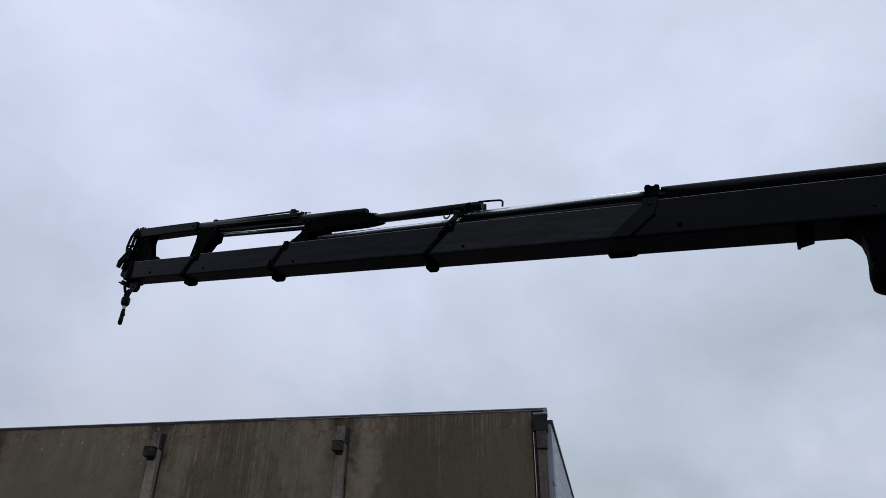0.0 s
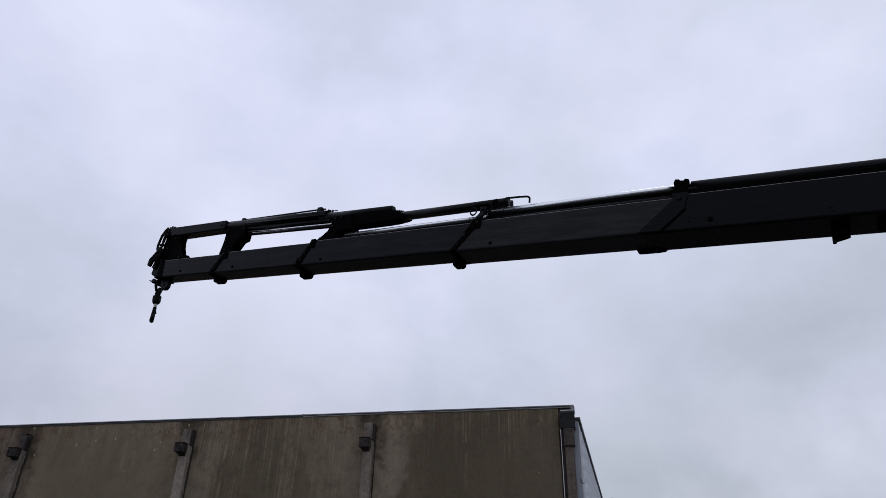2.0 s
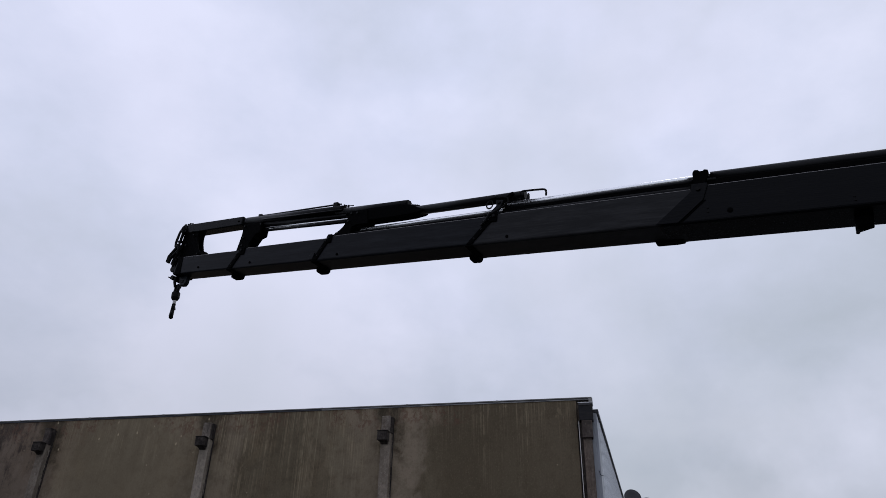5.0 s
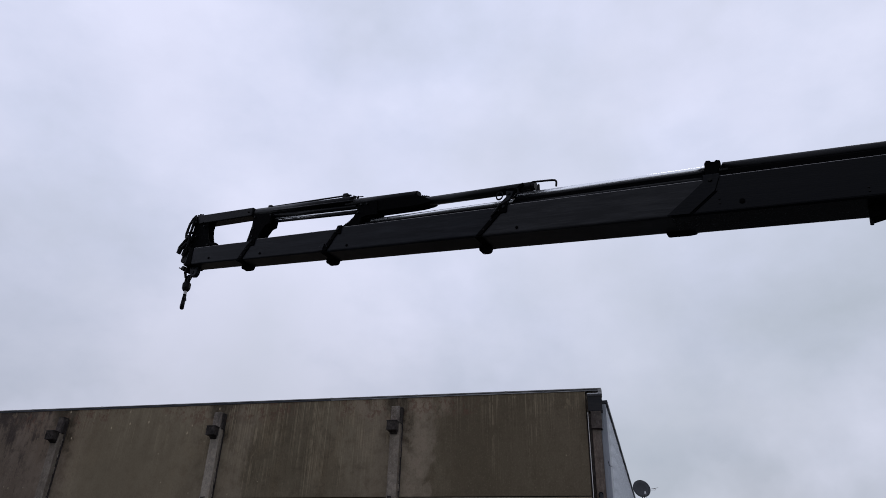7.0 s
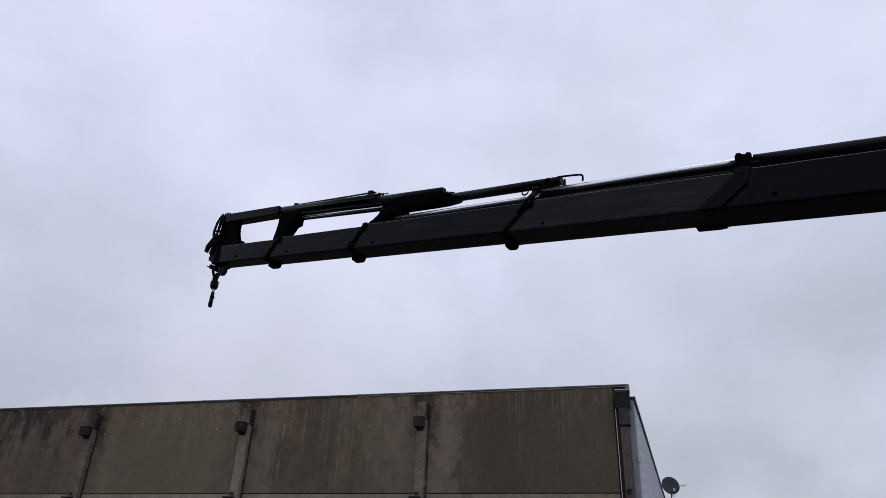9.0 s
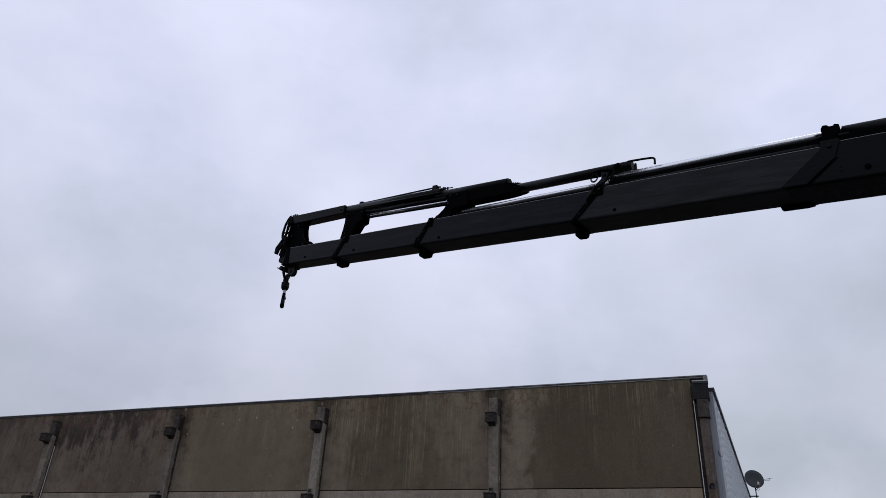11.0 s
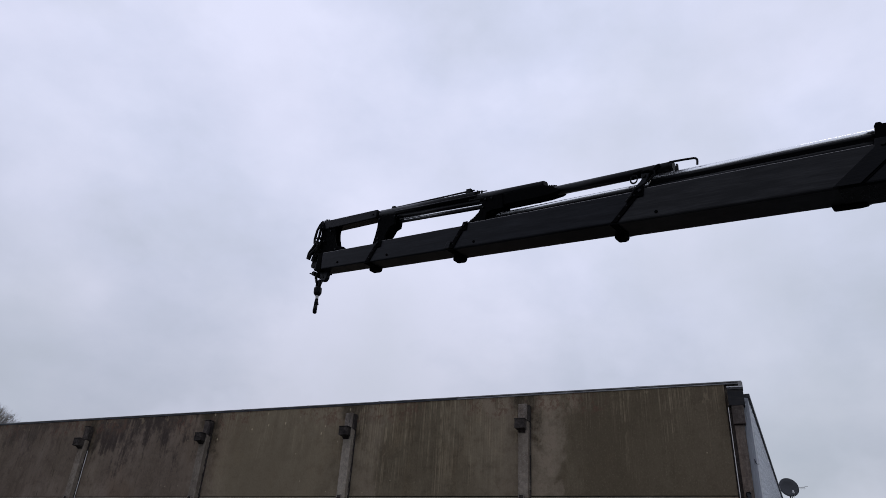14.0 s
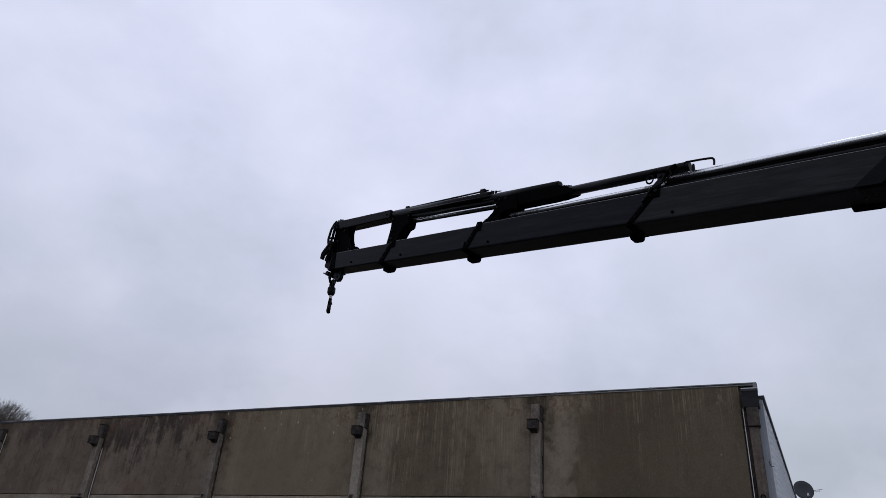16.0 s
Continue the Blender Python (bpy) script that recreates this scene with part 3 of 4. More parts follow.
for k in range(n):
    bm.faces.new((lo[k], lo[(k + 1) % n], hi[(k + 1) % n], hi[k]))
bm.faces.new(lo), bm.faces.new(hi[::-1])
sheet = part("cladding_sheet", bm, CLAD, side, "pale blue-grey ribbed metal sheet")
sheet.location = (0, 0.63, 0)
for k in range(1, 25):
    ob = new("cladding_sheet", sheet.data)
    ob.parent, ob.location = side, (0, 0.63 + 1.04 * k, 0)
    tagged(ob, "pale blue-grey ribbed metal sheet")
seam = part("sheet_seam", a_box(0.0095, 0.016, -0.012, 0.012, 0.1, SIDE_TOP - 0.02), SEAM, side, "dark seam between sheets")
seam.location = (0, 0.66, 0)
for k in range(1, 49):
    ob = new("sheet_seam", seam.data)
    ob.parent, ob.location = side, (0, 0.66 + 0.52 * k, 0)
    tagged(ob, "dark seam between sheets")
part("verge_trim", a_box(-0.34, 0.06, -0.03, LONG, SIDE_TOP + 0.002, SIDE_TOP + 0.11, bevel=0.01), TRIM, side, "dark metal verge trim")
part("loose_strap", tube([(-0.05, -0.035, 5.98), (-0.03, -0.04, 5.88), (0.0, -0.04, 5.85), (0.05, -0.04, 5.85)], 0.008, 6), IRON, side)

# ---- satellite dish on the hall's edge ----
DX, DY, DZ = -0.09, 40.9, 8.53
dish = thing("satellite_dish", pose(DX, DY, DZ - 1.0), "dark grey satellite dish on a thin pole at the roof edge", "satellite dish")
bm = bmesh.new()
rings = []
for r, back in ((0.10, 0.004), (0.22, 0.02), (0.34, 0.048), (0.45, 0.082), (0.53, 0.112), (0.545, 0.11), (0.53, 0.13), (0.34, 0.066), (0.10, 0.02)):
    rings.append([bm.verts.new((r * math.cos(t), -back, 1.06 * r * math.sin(t))) for t in (2 * math.pi * j / 36 for j in range(36))])
for a, b in zip(rings, rings[1:]):
    for j in range(36):
        bm.faces.new((a[j], a[(j + 1) % 36], b[(j + 1) % 36], b[j]))
bm.faces.new(rings[0]), bm.faces.new(rings[-1][::-1])
bowl = part("reflector", bm, DISH, dish, smooth=True)
bowl.matrix_local = pose(0, 0, 1.0, -18, 0, 14) @ Matrix.Scale(0.87, 4)
part("mast", tube([(0.02, 0.1, -0.35), (0.02, 0.1, 0.75), (0.0, 0.06, 0.98)], 0.028, 10), IRON, dish, "thin dark mast")
part("wall_bracket", a_box(-0.42, 0.12, 0.06, 0.14, 0.18, 0.23), IRON, dish)
part("wall_bracket", a_box(-0.42, 0.12, 0.06, 0.14, -0.22, -0.17), IRON, dish)
part("feed_arm", tube([(0.0, 0.0, 0.47), (0.12, -0.35, 0.52), (0.17, -0.55, 0.68)], 0.016, 8), IRON, dish)
part("receiver_head", tube([(0.17, -0.60, 0.66), (0.16, -0.52, 0.80)], [0.05, 0.035], 12), PLASTIC, dish, "pale plastic receiver head")
part("cable_loop", tube([(0.17, -0.58, 0.66), (0.20, -0.5, 0.48), (0.14, -0.3, 0.42), (0.04, 0.0, 0.5), (0.03, 0.08, 0.3)], 0.009, 6), PLASTIC, dish)
bm = tube([(0.4, 0.1, 1.02), (0.9, 0.1, 1.10)], 0.012, 6)
add_tube(bm, [(0.4, 0.1, 0.98), (0.74, 0.1, 0.98), (0.76, 0.1, 1.0), (0.76, 0.1, 1.05), (0.55, 0.1, 1.05)], 0.010, 6)
part("small_aerial", bm, STEEL, dish, "thin metal rod aerial")

# ---- bare tree behind the hall ----
tree = thing("bare_tree", pose(-70.6, 45, 0), "bare leafless tree with dense fine twigs behind the hall", "tree")
rng = random.Random(5)
wood, twigs = bmesh.new(), bmesh.new()


def branch(p, way, radius, level):
    length = (7.0, 6.0, 3.9, 2.2, 1.3, 0.8, 0.5)[level] * rng.uniform(0.75, 1.15)
    bend = Vector((rng.uniform(-1, 1), rng.uniform(-1, 1), rng.uniform(-0.3, 0.7))) * 0.22
    mid = p + way * length * 0.5
    end = mid + (way + bend).normalized() * length * 0.5
    # the crown is a broad dome
    out = Vector((end.x / 5.5, end.y / 5.5, (end.z - 11.6) / 6.3)).length
    if out > 1:
        if level > 2 and out > 1.2:
            return
        length /= out ** 3
        mid = p + way * length * 0.5
        end = mid + (way + bend).normalized() * length * 0.5
    add_tube(wood if level < 3 else twigs, [p, mid, end], [radius, radius * 0.85, radius * 0.65], (9, 7, 5, 4, 3, 3, 3)[level])
    if level == 4:
        return
    for k in range((9, 7, 6, 4)[level]):
        t = rng.uniform(0.4, 1.0) if k else 1.0
        q = p.lerp(mid, t * 2) if t < 0.5 else mid.lerp(end, t * 2 - 1)
        side = Vector((rng.gauss(0, 1), rng.gauss(0, 1), rng.gauss(0, 0.6)))
        side = (side - side.dot(way) * way).normalized()
        spread = rng.uniform(0.5, 0.95) if level < 3 else rng.uniform(0.3, 0.7)
        go = (way * (1 - 0.4 * spread) + side * spread + Vector((0, 0, 0.3 if level < 3 else 0.22))).normalized()
        branch(q, go, max(radius * 0.55, 0.012), level + 1)


branch(Vector((0, 0, -0.2)), Vector((0, 0, 1)), 0.40, 0)
# fine upward twigs fill the outer shell of the dome
for k in range(3600):
    way = Vector((rng.gauss(0, 1), rng.gauss(0, 1), rng.gauss(0.35, 1))).normalized()
    if way.z < -0.35:
        continue
    r = rng.uniform(0.62, 0.93) * (1 + 0.05 * math.sin(5 * way.x + 3) + 0.05 * math.sin(7 * way.z + 4 * way.y))
    p = Vector((5.6 * r * way.x, 5.6 * r * way.y, 11.6 + 6.2 * r * way.z))
    for j in range(rng.randint(3, 6)):
        go = (way * 0.55 + Vector((rng.gauss(0, 0.65), rng.gauss(0, 0.65), rng.gauss(0.3, 0.5)))).normalized()
        size = rng.uniform(0.3, 0.8)
        mid = p + go * size * 0.5
        end = mid + (go + Vector((rng.gauss(0, 0.2), rng.gauss(0, 0.2), 0.2))).normalized() * size * 0.5
        add_tube(twigs, [p - way * 0.5, p, mid, end], [0.016, 0.013, 0.010, 0.006], 3)
part("trunk", wood, BARK, tree, smooth=True)
part("crown", twigs, BARK, tree, "dense bare twigs")

# ---- loader crane: black telescopic boom over the yard ----
TURN, RISE = radians(17.0), radians(8.6)
U = Vector((-math.cos(TURN) * math.cos(RISE), math.sin(TURN) * math.cos(RISE), math.sin(RISE)))
V = Vector((math.sin(TURN), math.cos(TURN), 0))
W = V.cross(U) if V.cross(U).z > 0 else U.cross(V)
BOOM = Matrix((( -U.x, V.x, W.x, -2.308), (-U.y, V.y, W.y, 6.0), (-U.z, V.z, W.z, 5.339), (0, 0, 0, 1)))
crane = thing("loader_crane", BOOM, "black telescopic loader crane boom reaching out, partly extended", "crane")


def section(u_tail, u_top, u_foot, v0, v1, w0, w1, bolt_u, bolt_w, bolt_r, edge=0.022, paint=None):
    """One telescopic box: slanting mouth, rounded lower edges, side bolts."""
    paint = paint or BLACK
    bm = prism([(u_tail, w0), (u_foot, w0), (u_top, w1), (u_tail, w1)], v0, v1)
    longs = [e for e in bm.edges if abs(e.verts[0].co.z - e.verts[1].co.z) < 1e-6 and abs(e.verts[0].co.x - e.verts[1].co.x) > 0.3]
    lower = [e for e in longs if e.verts[0].co.z < w0 + 0.01]
    upper = [e for e in longs if e not in lower]
    bmesh.ops.bevel(bm, geom=lower, offset=edge, segments=3, affect="EDGES", profile=0.5)
    bmesh.ops.bevel(bm, geom=[e for e in upper if e.is_valid], offset=0.007, segments=2, affect="EDGES", profile=0.5)
    box = part("boom_section", bm, paint, crane, "black painted box section")
    if bolt_u is not None:
        b = tube([at(bolt_u, bolt_w, v0 + 0.004), at(bolt_u, bolt_w, v0 - 0.006)], bolt_r, 12)
        add_tube(b, [at(bolt_u - 0.004, bolt_w - 0.004, v0 - 0.006), at(bolt_u - 0.004, bolt_w - 0.004, v0 - 0.012)], bolt_r * 0.55, 6)
        part("plug", b, DEEP, box)
    return box


def mouth(box, u_top, u_foot, v0, v1, w0, w1, pad0, pad1, drop, wide=0.08):
    """The reinforced mouth of a section: slanting side straps, foot pad, bolts."""
    for a, b in ((v0 - 0.012, v0 - 0.001), (v1 + 0.001, v1 + 0.012)):
        part("collar_strap", prism([(u_foot + 0.02, w0 + 0.01), (u_foot - wide * 0.75, w0 + 0.01), (u_top - wide * 0.5, w1 - 0.05), (u_top + 0.012, w1 - 0.02)], a, b, 0.003), DEEP, box)
        part("collar_ear", prism([(u_top + 0.03, w1 - 0.09), (u_top - wide, w1 - 0.09), (u_top - wide, w1 + 0.02), (u_top + 0.0, w1 + 0.02)], a - 0.004, b + 0.004, 0.006), DEEP, box)
    part("collar_bolt", tube([at(u_top - 0.025, w1 - 0.03, v0 - 0.03), at(u_top - 0.025, w1 - 0.03, v0)], 0.017, 8), IRON, box)
    r = 0.034
    turn = [radians(a) for a in (0, 30, 60, 90)]
    foot_line = [(pad0, w0 + 0.03)] + [(pad0 + r - r * math.cos(a), w0 - drop + r - r * math.sin(a)) for a in turn]
    foot_line += [(pad1 - r + r * math.sin(a), w0 - drop + r - r * math.cos(a)) for a in turn] + [(pad1, w0 + 0.03)]
    part("wear_pad_housing", prism(foot_line, v1 - 0.075, v1 + 0.012, 0.008), DEEP, box)
    part("under_strap", prism([(u_foot + 0.03, w0 - 0.001), (u_foot + 0.03, w0 - 0.012), (u_foot - wide * 0.8, w0 - 0.012), (u_foot - wide * 0.8, w0 - 0.001)], v0 - 0.008, v1 - 0.077, 0.003), DEEP, box)
    for k in range(3):
        f = 0.2 + 0.3 * k
        u, w = u_foot + (u_top - u_foot) * f - wide * 0.3, w0 + (w1 - w0) * f
        part("strap_bolt", tube([at(u, w, v0 - 0.020), at(u, w, v0 - 0.011)], 0.010, 6), IRON, box)


# main section and four extensions, each inside the one before
main = section(-6.4, -1.86, -1.50, 0.0, 0.36, -0.06, 0.30, -2.08, 0.025, 0.023, paint=FRESH)
s2 = section(-2.2, 0.16, 0.40, 0.012, 0.335, -0.05, 0.283, -0.006, 0.008, 0.016, paint=WORN)
s3 = section(-0.2, 2.29, 2.48, 0.026, 0.31, -0.036, 0.273, 2.165, 0.02, 0.016)
s4 = section(2.0, 3.78, 3.93, 0.04, 0.285, -0.018, 0.262, 3.59, 0.045, 0.016, 0.016)
s5 = section(3.5, 5.02, 5.06, 0.054, 0.265, 0.0, 0.25, 4.57, 0.066, 0.016, 0.016)

# thin pale bead along each top edge: the bevel's highlight as colour
for box, a, b, v, w in ((main, -6.3, -1.91, 0.006, 0.2975), (s2, -1.75, 0.10, 0.018, 0.2805), (s3, 0.24, 2.28, 0.032, 0.2705), (s4, 2.54, 3.76, 0.046, 0.2595), (s5, 4.06, 4.95, 0.06, 0.2475)):
    part("highlight_bead", tube([at(a, w, v), at((a + b) / 2, w, v), at(b, w, v)], 0.0045, 8), HIGHLIGHT, box, "pale bead painted as the edge's sky highlight")

# the main section's mouth: a broad slanting side plate with a slot
for a, b in ((-0.012, -0.002), (0.362, 0.372)):
    part("mouth_plate", prism([(-1.465, -0.05), (-1.765, 0.25), (-1.765, 0.318), (-1.90, 0.318), (-1.90, 0.29), (-1.865, 0.15), (-1.66, -0.05)], a, b, 0.003), FRESH, main)
# the slot is a thin black strip on the face, shade as colour
part("slot_shade", prism([(-1.668, -0.045), (-1.868, 0.150), (-1.886, 0.150), (-1.69, -0.045)], -0.006, -0.001), DEEP, main)
part("mouth_bolt", tube([at(-1.825, 0.262, -0.026), at(-1.825, 0.262, -0.008)], 0.02, 6), IRON, main)
for u, w in ((-1.90, 0.07), (-1.905, 0.03), (-2.98, 0.03), (-2.985, -0.005)):
    part("rivet", tube([at(u, w, -0.006), at(u, w, 0.004)], 0.009, 8), IRON, main)
part("side_bolt", tube([at(-3.52, 0.04, -0.012), at(-3.52, 0.04, 0.002)], 0.014, 8), IRON, main)
part("wear_pad_housing", prism([(-1.385, -0.05), (-1.387, -0.062), (-1.395, -0.070), (-1.408, -0.073), (-1.58, -0.073), (-1.64, -0.066), (-1.65, -0.05)], 0.29, 0.368, 0.005), DEEP, main)
mouth(s2, 0.19, 0.425, 0.012, 0.335, -0.05, 0.283, 0.415, 0.54, 0.042, 0.06)
mouth(s3, 2.365, 2.505, 0.026, 0.31, -0.036, 0.273, 2.475, 2.63, 0.045, 0.065)
mouth(s4, 3.82, 3.955, 0.04, 0.285, -0.018, 0.262, 3.90, 4.07, 0.044)
part("side_stop", prism([(2.585, -0.012), (2.60, 0.02), (2.56, 0.075), (2.515, 0.075), (2.53, -0.012)], 0.022, 0.039, 0.004), BLACK, s3)

# lug and knuckle under the main section
bm = prism([(-2.965, -0.04), (-2.965, -0.155), (-2.99, -0.172), (-3.095, -0.14), (-3.095, -0.04)], 0.13, 0.24, 0.006)
part("hose_lug", bm, DEEP, main)
part("lug_bolt", tube([at(-2.98, -0.165, 0.18), at(-2.98, -0.205, 0.18)], 0.014, 8), IRON, main)
bm = prism([(-3.27, -0.055), (-3.36, -0.10), (-3.42, -0.17), (-3.445, -0.26), (-3.45, -0.40), (-4.5, -0.40), (-4.5, -0.055)], 0.06, 0.30, 0.01)
knuckle = part("knuckle", bm, DEEP, crane, "black welded knuckle under the boom root")
part("knuckle_pin_housing", tube([at(-3.62, -0.1, 0.18), at(-3.62, -0.50, 0.18), at(-3.62, -0.58, 0.18), at(-3.62, -0.62, 0.18)], [0.17, 0.185, 0.172, 0.10], 24), DEEP, knuckle, smooth=True)
part("knuckle_hose", tube([at(-3.43, -0.12, 0.10), at(-3.455, -0.30, 0.09), at(-3.47, -0.45, 0.09)], 0.014, 8), RUBBER, knuckle)

# inner boom and pillar down to the yard
foot = BOOM @ Vector((4.3, 0.18, -0.3))
down = BOOM.inverted()
bm = bmesh.new()
add_box(bm, foot.x - 0.24, foot.x + 0.24, foot.y - 0.24, foot.y + 0.24, 0.3, foot.z, bevel=0.03)
bm.transform(down)
part("pillar", bm, BLACK, crane, "black crane pillar")
bm = a_box(foot.x - 0.7, foot.x + 0.7, foot.y - 0.6, foot.y + 0.6, 0, 0.3, bevel=0.03)
bm.transform(down)
part("base_frame", bm, BLACK, crane)

# hydraulic cylinders along the top
c1 = part("extension_cylinder", tube([at(-6.2, 0.440), at(-1.90, 0.472)], 0.05, 20), GLOSS, crane, "black hydraulic cylinder on the boom's back", smooth=True)
part("hose_tray", prism([(-6.2, 0.302), (-1.95, 0.302), (-1.95, 0.42), (-6.2, 0.40)], 0.09, 0.27, 0.01), DEEP, c1)
part("hose_tray", prism([(-2.0, 0.285), (0.14, 0.285), (0.14, 0.40), (-2.0, 0.415)], 0.12, 0.26, 0.01), DEEP, c1)
part("rod", tube([at(-1.90, 0.476), at(0.16, 0.460)], 0.031, 20), CHROME, c1, "bright chromed piston rod", smooth=True)
part("hydraulic_pipe", tube([at(-1.95, 0.432, 0.14), at(0.12, 0.418, 0.14)], 0.026, 12), GLOSS, c1, smooth=True)
part("hydraulic_pipe", tube([at(-1.95, 0.40, 0.20), at(0.12, 0.385, 0.20)], 0.028, 12), GLOSS, c1, smooth=True)
part("hydraulic_pipe", tube([at(-1.95, 0.36, 0.14), at(0.12, 0.345, 0.14)], 0.03, 12), GLOSS, c1, smooth=True)
bracket = [(-1.765, 0.295), (-1.757, 0.455), (-1.752, 0.500), (-1.766, 0.530), (-1.80, 0.527), (-1.812, 0.511), (-1.840, 0.509), (-1.852, 0.525), (-1.885, 0.517), (-1.893, 0.485), (-1.887, 0.455), (-1.866, 0.395), (-1.88, 0.295)]
part("cylinder_bracket", prism(bracket, 0.09, 0.115, 0.006), DEEP, main)
part("cylinder_bracket", prism(bracket, 0.21, 0.235, 0.006), DEEP, main)
part("bracket_web", prism([(-1.785, 0.30), (-1.785, 0.51), (-1.86, 0.51), (-1.86, 0.30)], 0.115, 0.21), DEEP, main)

c2 = part("extension_cylinder", tube([at(-0.045, 0.552), at(1.27, 0.545)], 0.052, 20), GLOSS, crane, "black hydraulic cylinder on the boom's back", smooth=True)
part("end_cap", tube([at(-0.03, 0.552), at(-0.085, 0.553)], 0.045, 16), IRON, c2)
part("hose_tray", prism([(0.1, 0.275), (2.1, 0.275), (2.1, 0.345), (0.1, 0.355)], 0.12, 0.25, 0.01), DEEP, c2)
part("rod", tube([at(0.12, 0.400), at(2.0, 0.388)], 0.023, 18), CHROME, c2, "bright chromed piston rod", smooth=True)
part("hydraulic_pipe", tube([at(0.12, 0.358, 0.15), at(2.1, 0.345, 0.15)], 0.024, 12), GLOSS, c2, smooth=True)
part("hydraulic_pipe", tube([at(0.12, 0.33, 0.16), at(2.1, 0.315, 0.16)], 0.03, 12), GLOSS, c2, smooth=True)
part("valve_block", prism([(1.13, 0.515), (1.17, 0.498), (1.30, 0.480), (1.45, 0.475), (1.90, 0.472), (2.20, 0.475), (2.20, 0.62), (1.36, 0.62), (1.26, 0.585)], 0.10, 0.23, 0.008), DEEP, c2)
handle = [at(0.10, 0.50, 0.13), at(0.02, 0.55, 0.13), at(-0.06, 0.588, 0.13), at(-0.20, 0.583, 0.13), at(-0.285, 0.577, 0.13), at(-0.307, 0.571, 0.13), at(-0.321, 0.556, 0.13), at(-0.325, 0.535, 0.13), at(-0.326, 0.50, 0.13)]
part("bent_guard_rod", tube(handle, 0.011, 8), IRON, c2)
part("stop_tab", prism([(-0.105, 0.48), (-0.14, 0.48), (-0.128, 0.56), (-0.113, 0.565)], 0.14, 0.16), IRON, c2)
part("rod_bracket", prism([(0.31, 0.25), (0.255, 0.36), (0.20, 0.42), (0.205, 0.492), (0.12, 0.482), (0.14, 0.42), (0.165, 0.37), (0.15, 0.26)], 0.075, 0.10, 0.006), BLACK, s2)
part("rod_bracket", prism([(0.31, 0.25), (0.255, 0.36), (0.20, 0.42), (0.205, 0.492), (0.12, 0.482), (0.14, 0.42), (0.165, 0.37), (0.15, 0.26)], 0.23, 0.255, 0.006), BLACK, s2)
ring = [at(0.29 + 0.036 * math.cos(t), 0.452 + 0.044 * math.sin(t), 0.10) for t in (2 * math.pi * j / 12 for j in range(13))]
part("hose_ring", tube(ring, 0.007, 7), IRON, s2)
part("hose_ring", tube([p + Vector((0.012, -0.02, -0.006)) for p in map(Vector, ring)], 0.006, 7), IRON, s2)
part("bracket_pin", tube([at(0.17, 0.455, 0.06), at(0.17, 0.455, 0.27)], 0.018, 10), IRON, s2)
for u, w, r in ((0.215, 0.275, 0.019), (0.235, 0.24, 0.014), (0.255, 0.205, 0.017), (0.285, 0.17, 0.012)):
    part("hose_fitting", tube([at(u - 0.012, w + 0.016, -0.006), at(u + 0.012, w - 0.016, -0.010)], r, 8), IRON, s2)
part("hose", tube([at(0.20, 0.505, 0.07), at(0.13, 0.512, 0.07), at(0.07, 0.49, 0.07), at(0.055, 0.44, 0.06), at(0.09, 0.38, 0.04), at(0.15, 0.32, 0.01), at(0.21, 0.275, -0.004)], 0.009, 8), RUBBER, s2)
part("cylinder_strut", prism([(0.15, 0.455), (0.12, 0.445), (0.02, 0.545), (0.03, 0.572), (0.06, 0.565)], 0.085, 0.10, 0.003), DEEP, s2)
part("hose", tube([at(0.30, 0.525, 0.10), at(0.22, 0.538, 0.10), at(0.13, 0.525, 0.10), at(0.06, 0.53, 0.11), at(-0.03, 0.575, 0.13)], 0.012, 8), RUBBER, s2)

c3 = part("extension_cylinder", tube([at(1.395, 0.648), at(2.43, 0.667)], 0.053, 20), GLOSS, crane, "black hydraulic cylinder on the boom's back", smooth=True)
part("end_cap", tube([at(1.40, 0.648), at(1.372, 0.647)], 0.042, 16), IRON, c3)
part("rod", tube([at(2.24, 0.66), at(3.98, 0.668)], 0.022, 14), CHROME, c3, smooth=True)
for u, w in ((1.33, 0.612), (1.30, 0.606), (1.27, 0.600)):
    part("hose_fitting", tube([at(u, w - 0.03), at(u - 0.005, w + 0.025)], 0.011, 6), IRON, c3)
part("hose_fitting", tube([at(1.36, 0.622), at(1.23, 0.612)], 0.008, 6), IRON, c3)
brk3 = [(2.46, 0.262), (2.36, 0.32), (2.282, 0.373), (2.222, 0.43), (2.196, 0.50), (2.186, 0.62), (1.92, 0.62), (1.87, 0.425), (2.024, 0.425), (2.10, 0.40), (2.10, 0.262)]
part("cylinder_bracket", prism(brk3, 0.085, 0.11, 0.006), DEEP, s3)
part("cylinder_bracket", prism(brk3, 0.22, 0.245, 0.006), DEEP, s3)
part("bracket_web", prism([(2.24, 0.40), (2.17, 0.44), (2.16, 0.62), (2.0, 0.62), (2.0, 0.40)], 0.11, 0.22), DEEP, s3)

c4 = part("extension_cylinder", tube([at(2.36, 0.692), at(3.99, 0.728)], 0.066, 20), GLOSS, crane, "black hydraulic cylinder on the boom's back", smooth=True)
part("return_pipe", tube([at(2.41, 0.79), at(2.47, 0.795), at(3.78, 0.80), at(3.83, 0.77)], 0.011, 8), GLOSS, c4)
part("pipe_clamp", prism([(2.45, 0.72), (2.52, 0.72), (2.52, 0.815), (2.45, 0.815)], 0.13, 0.19, 0.006), IRON, c4)
part("pipe_clamp", prism([(3.74, 0.76), (3.80, 0.76), (3.80, 0.815), (3.74, 0.815)], 0.13, 0.19, 0.006), IRON, c4)
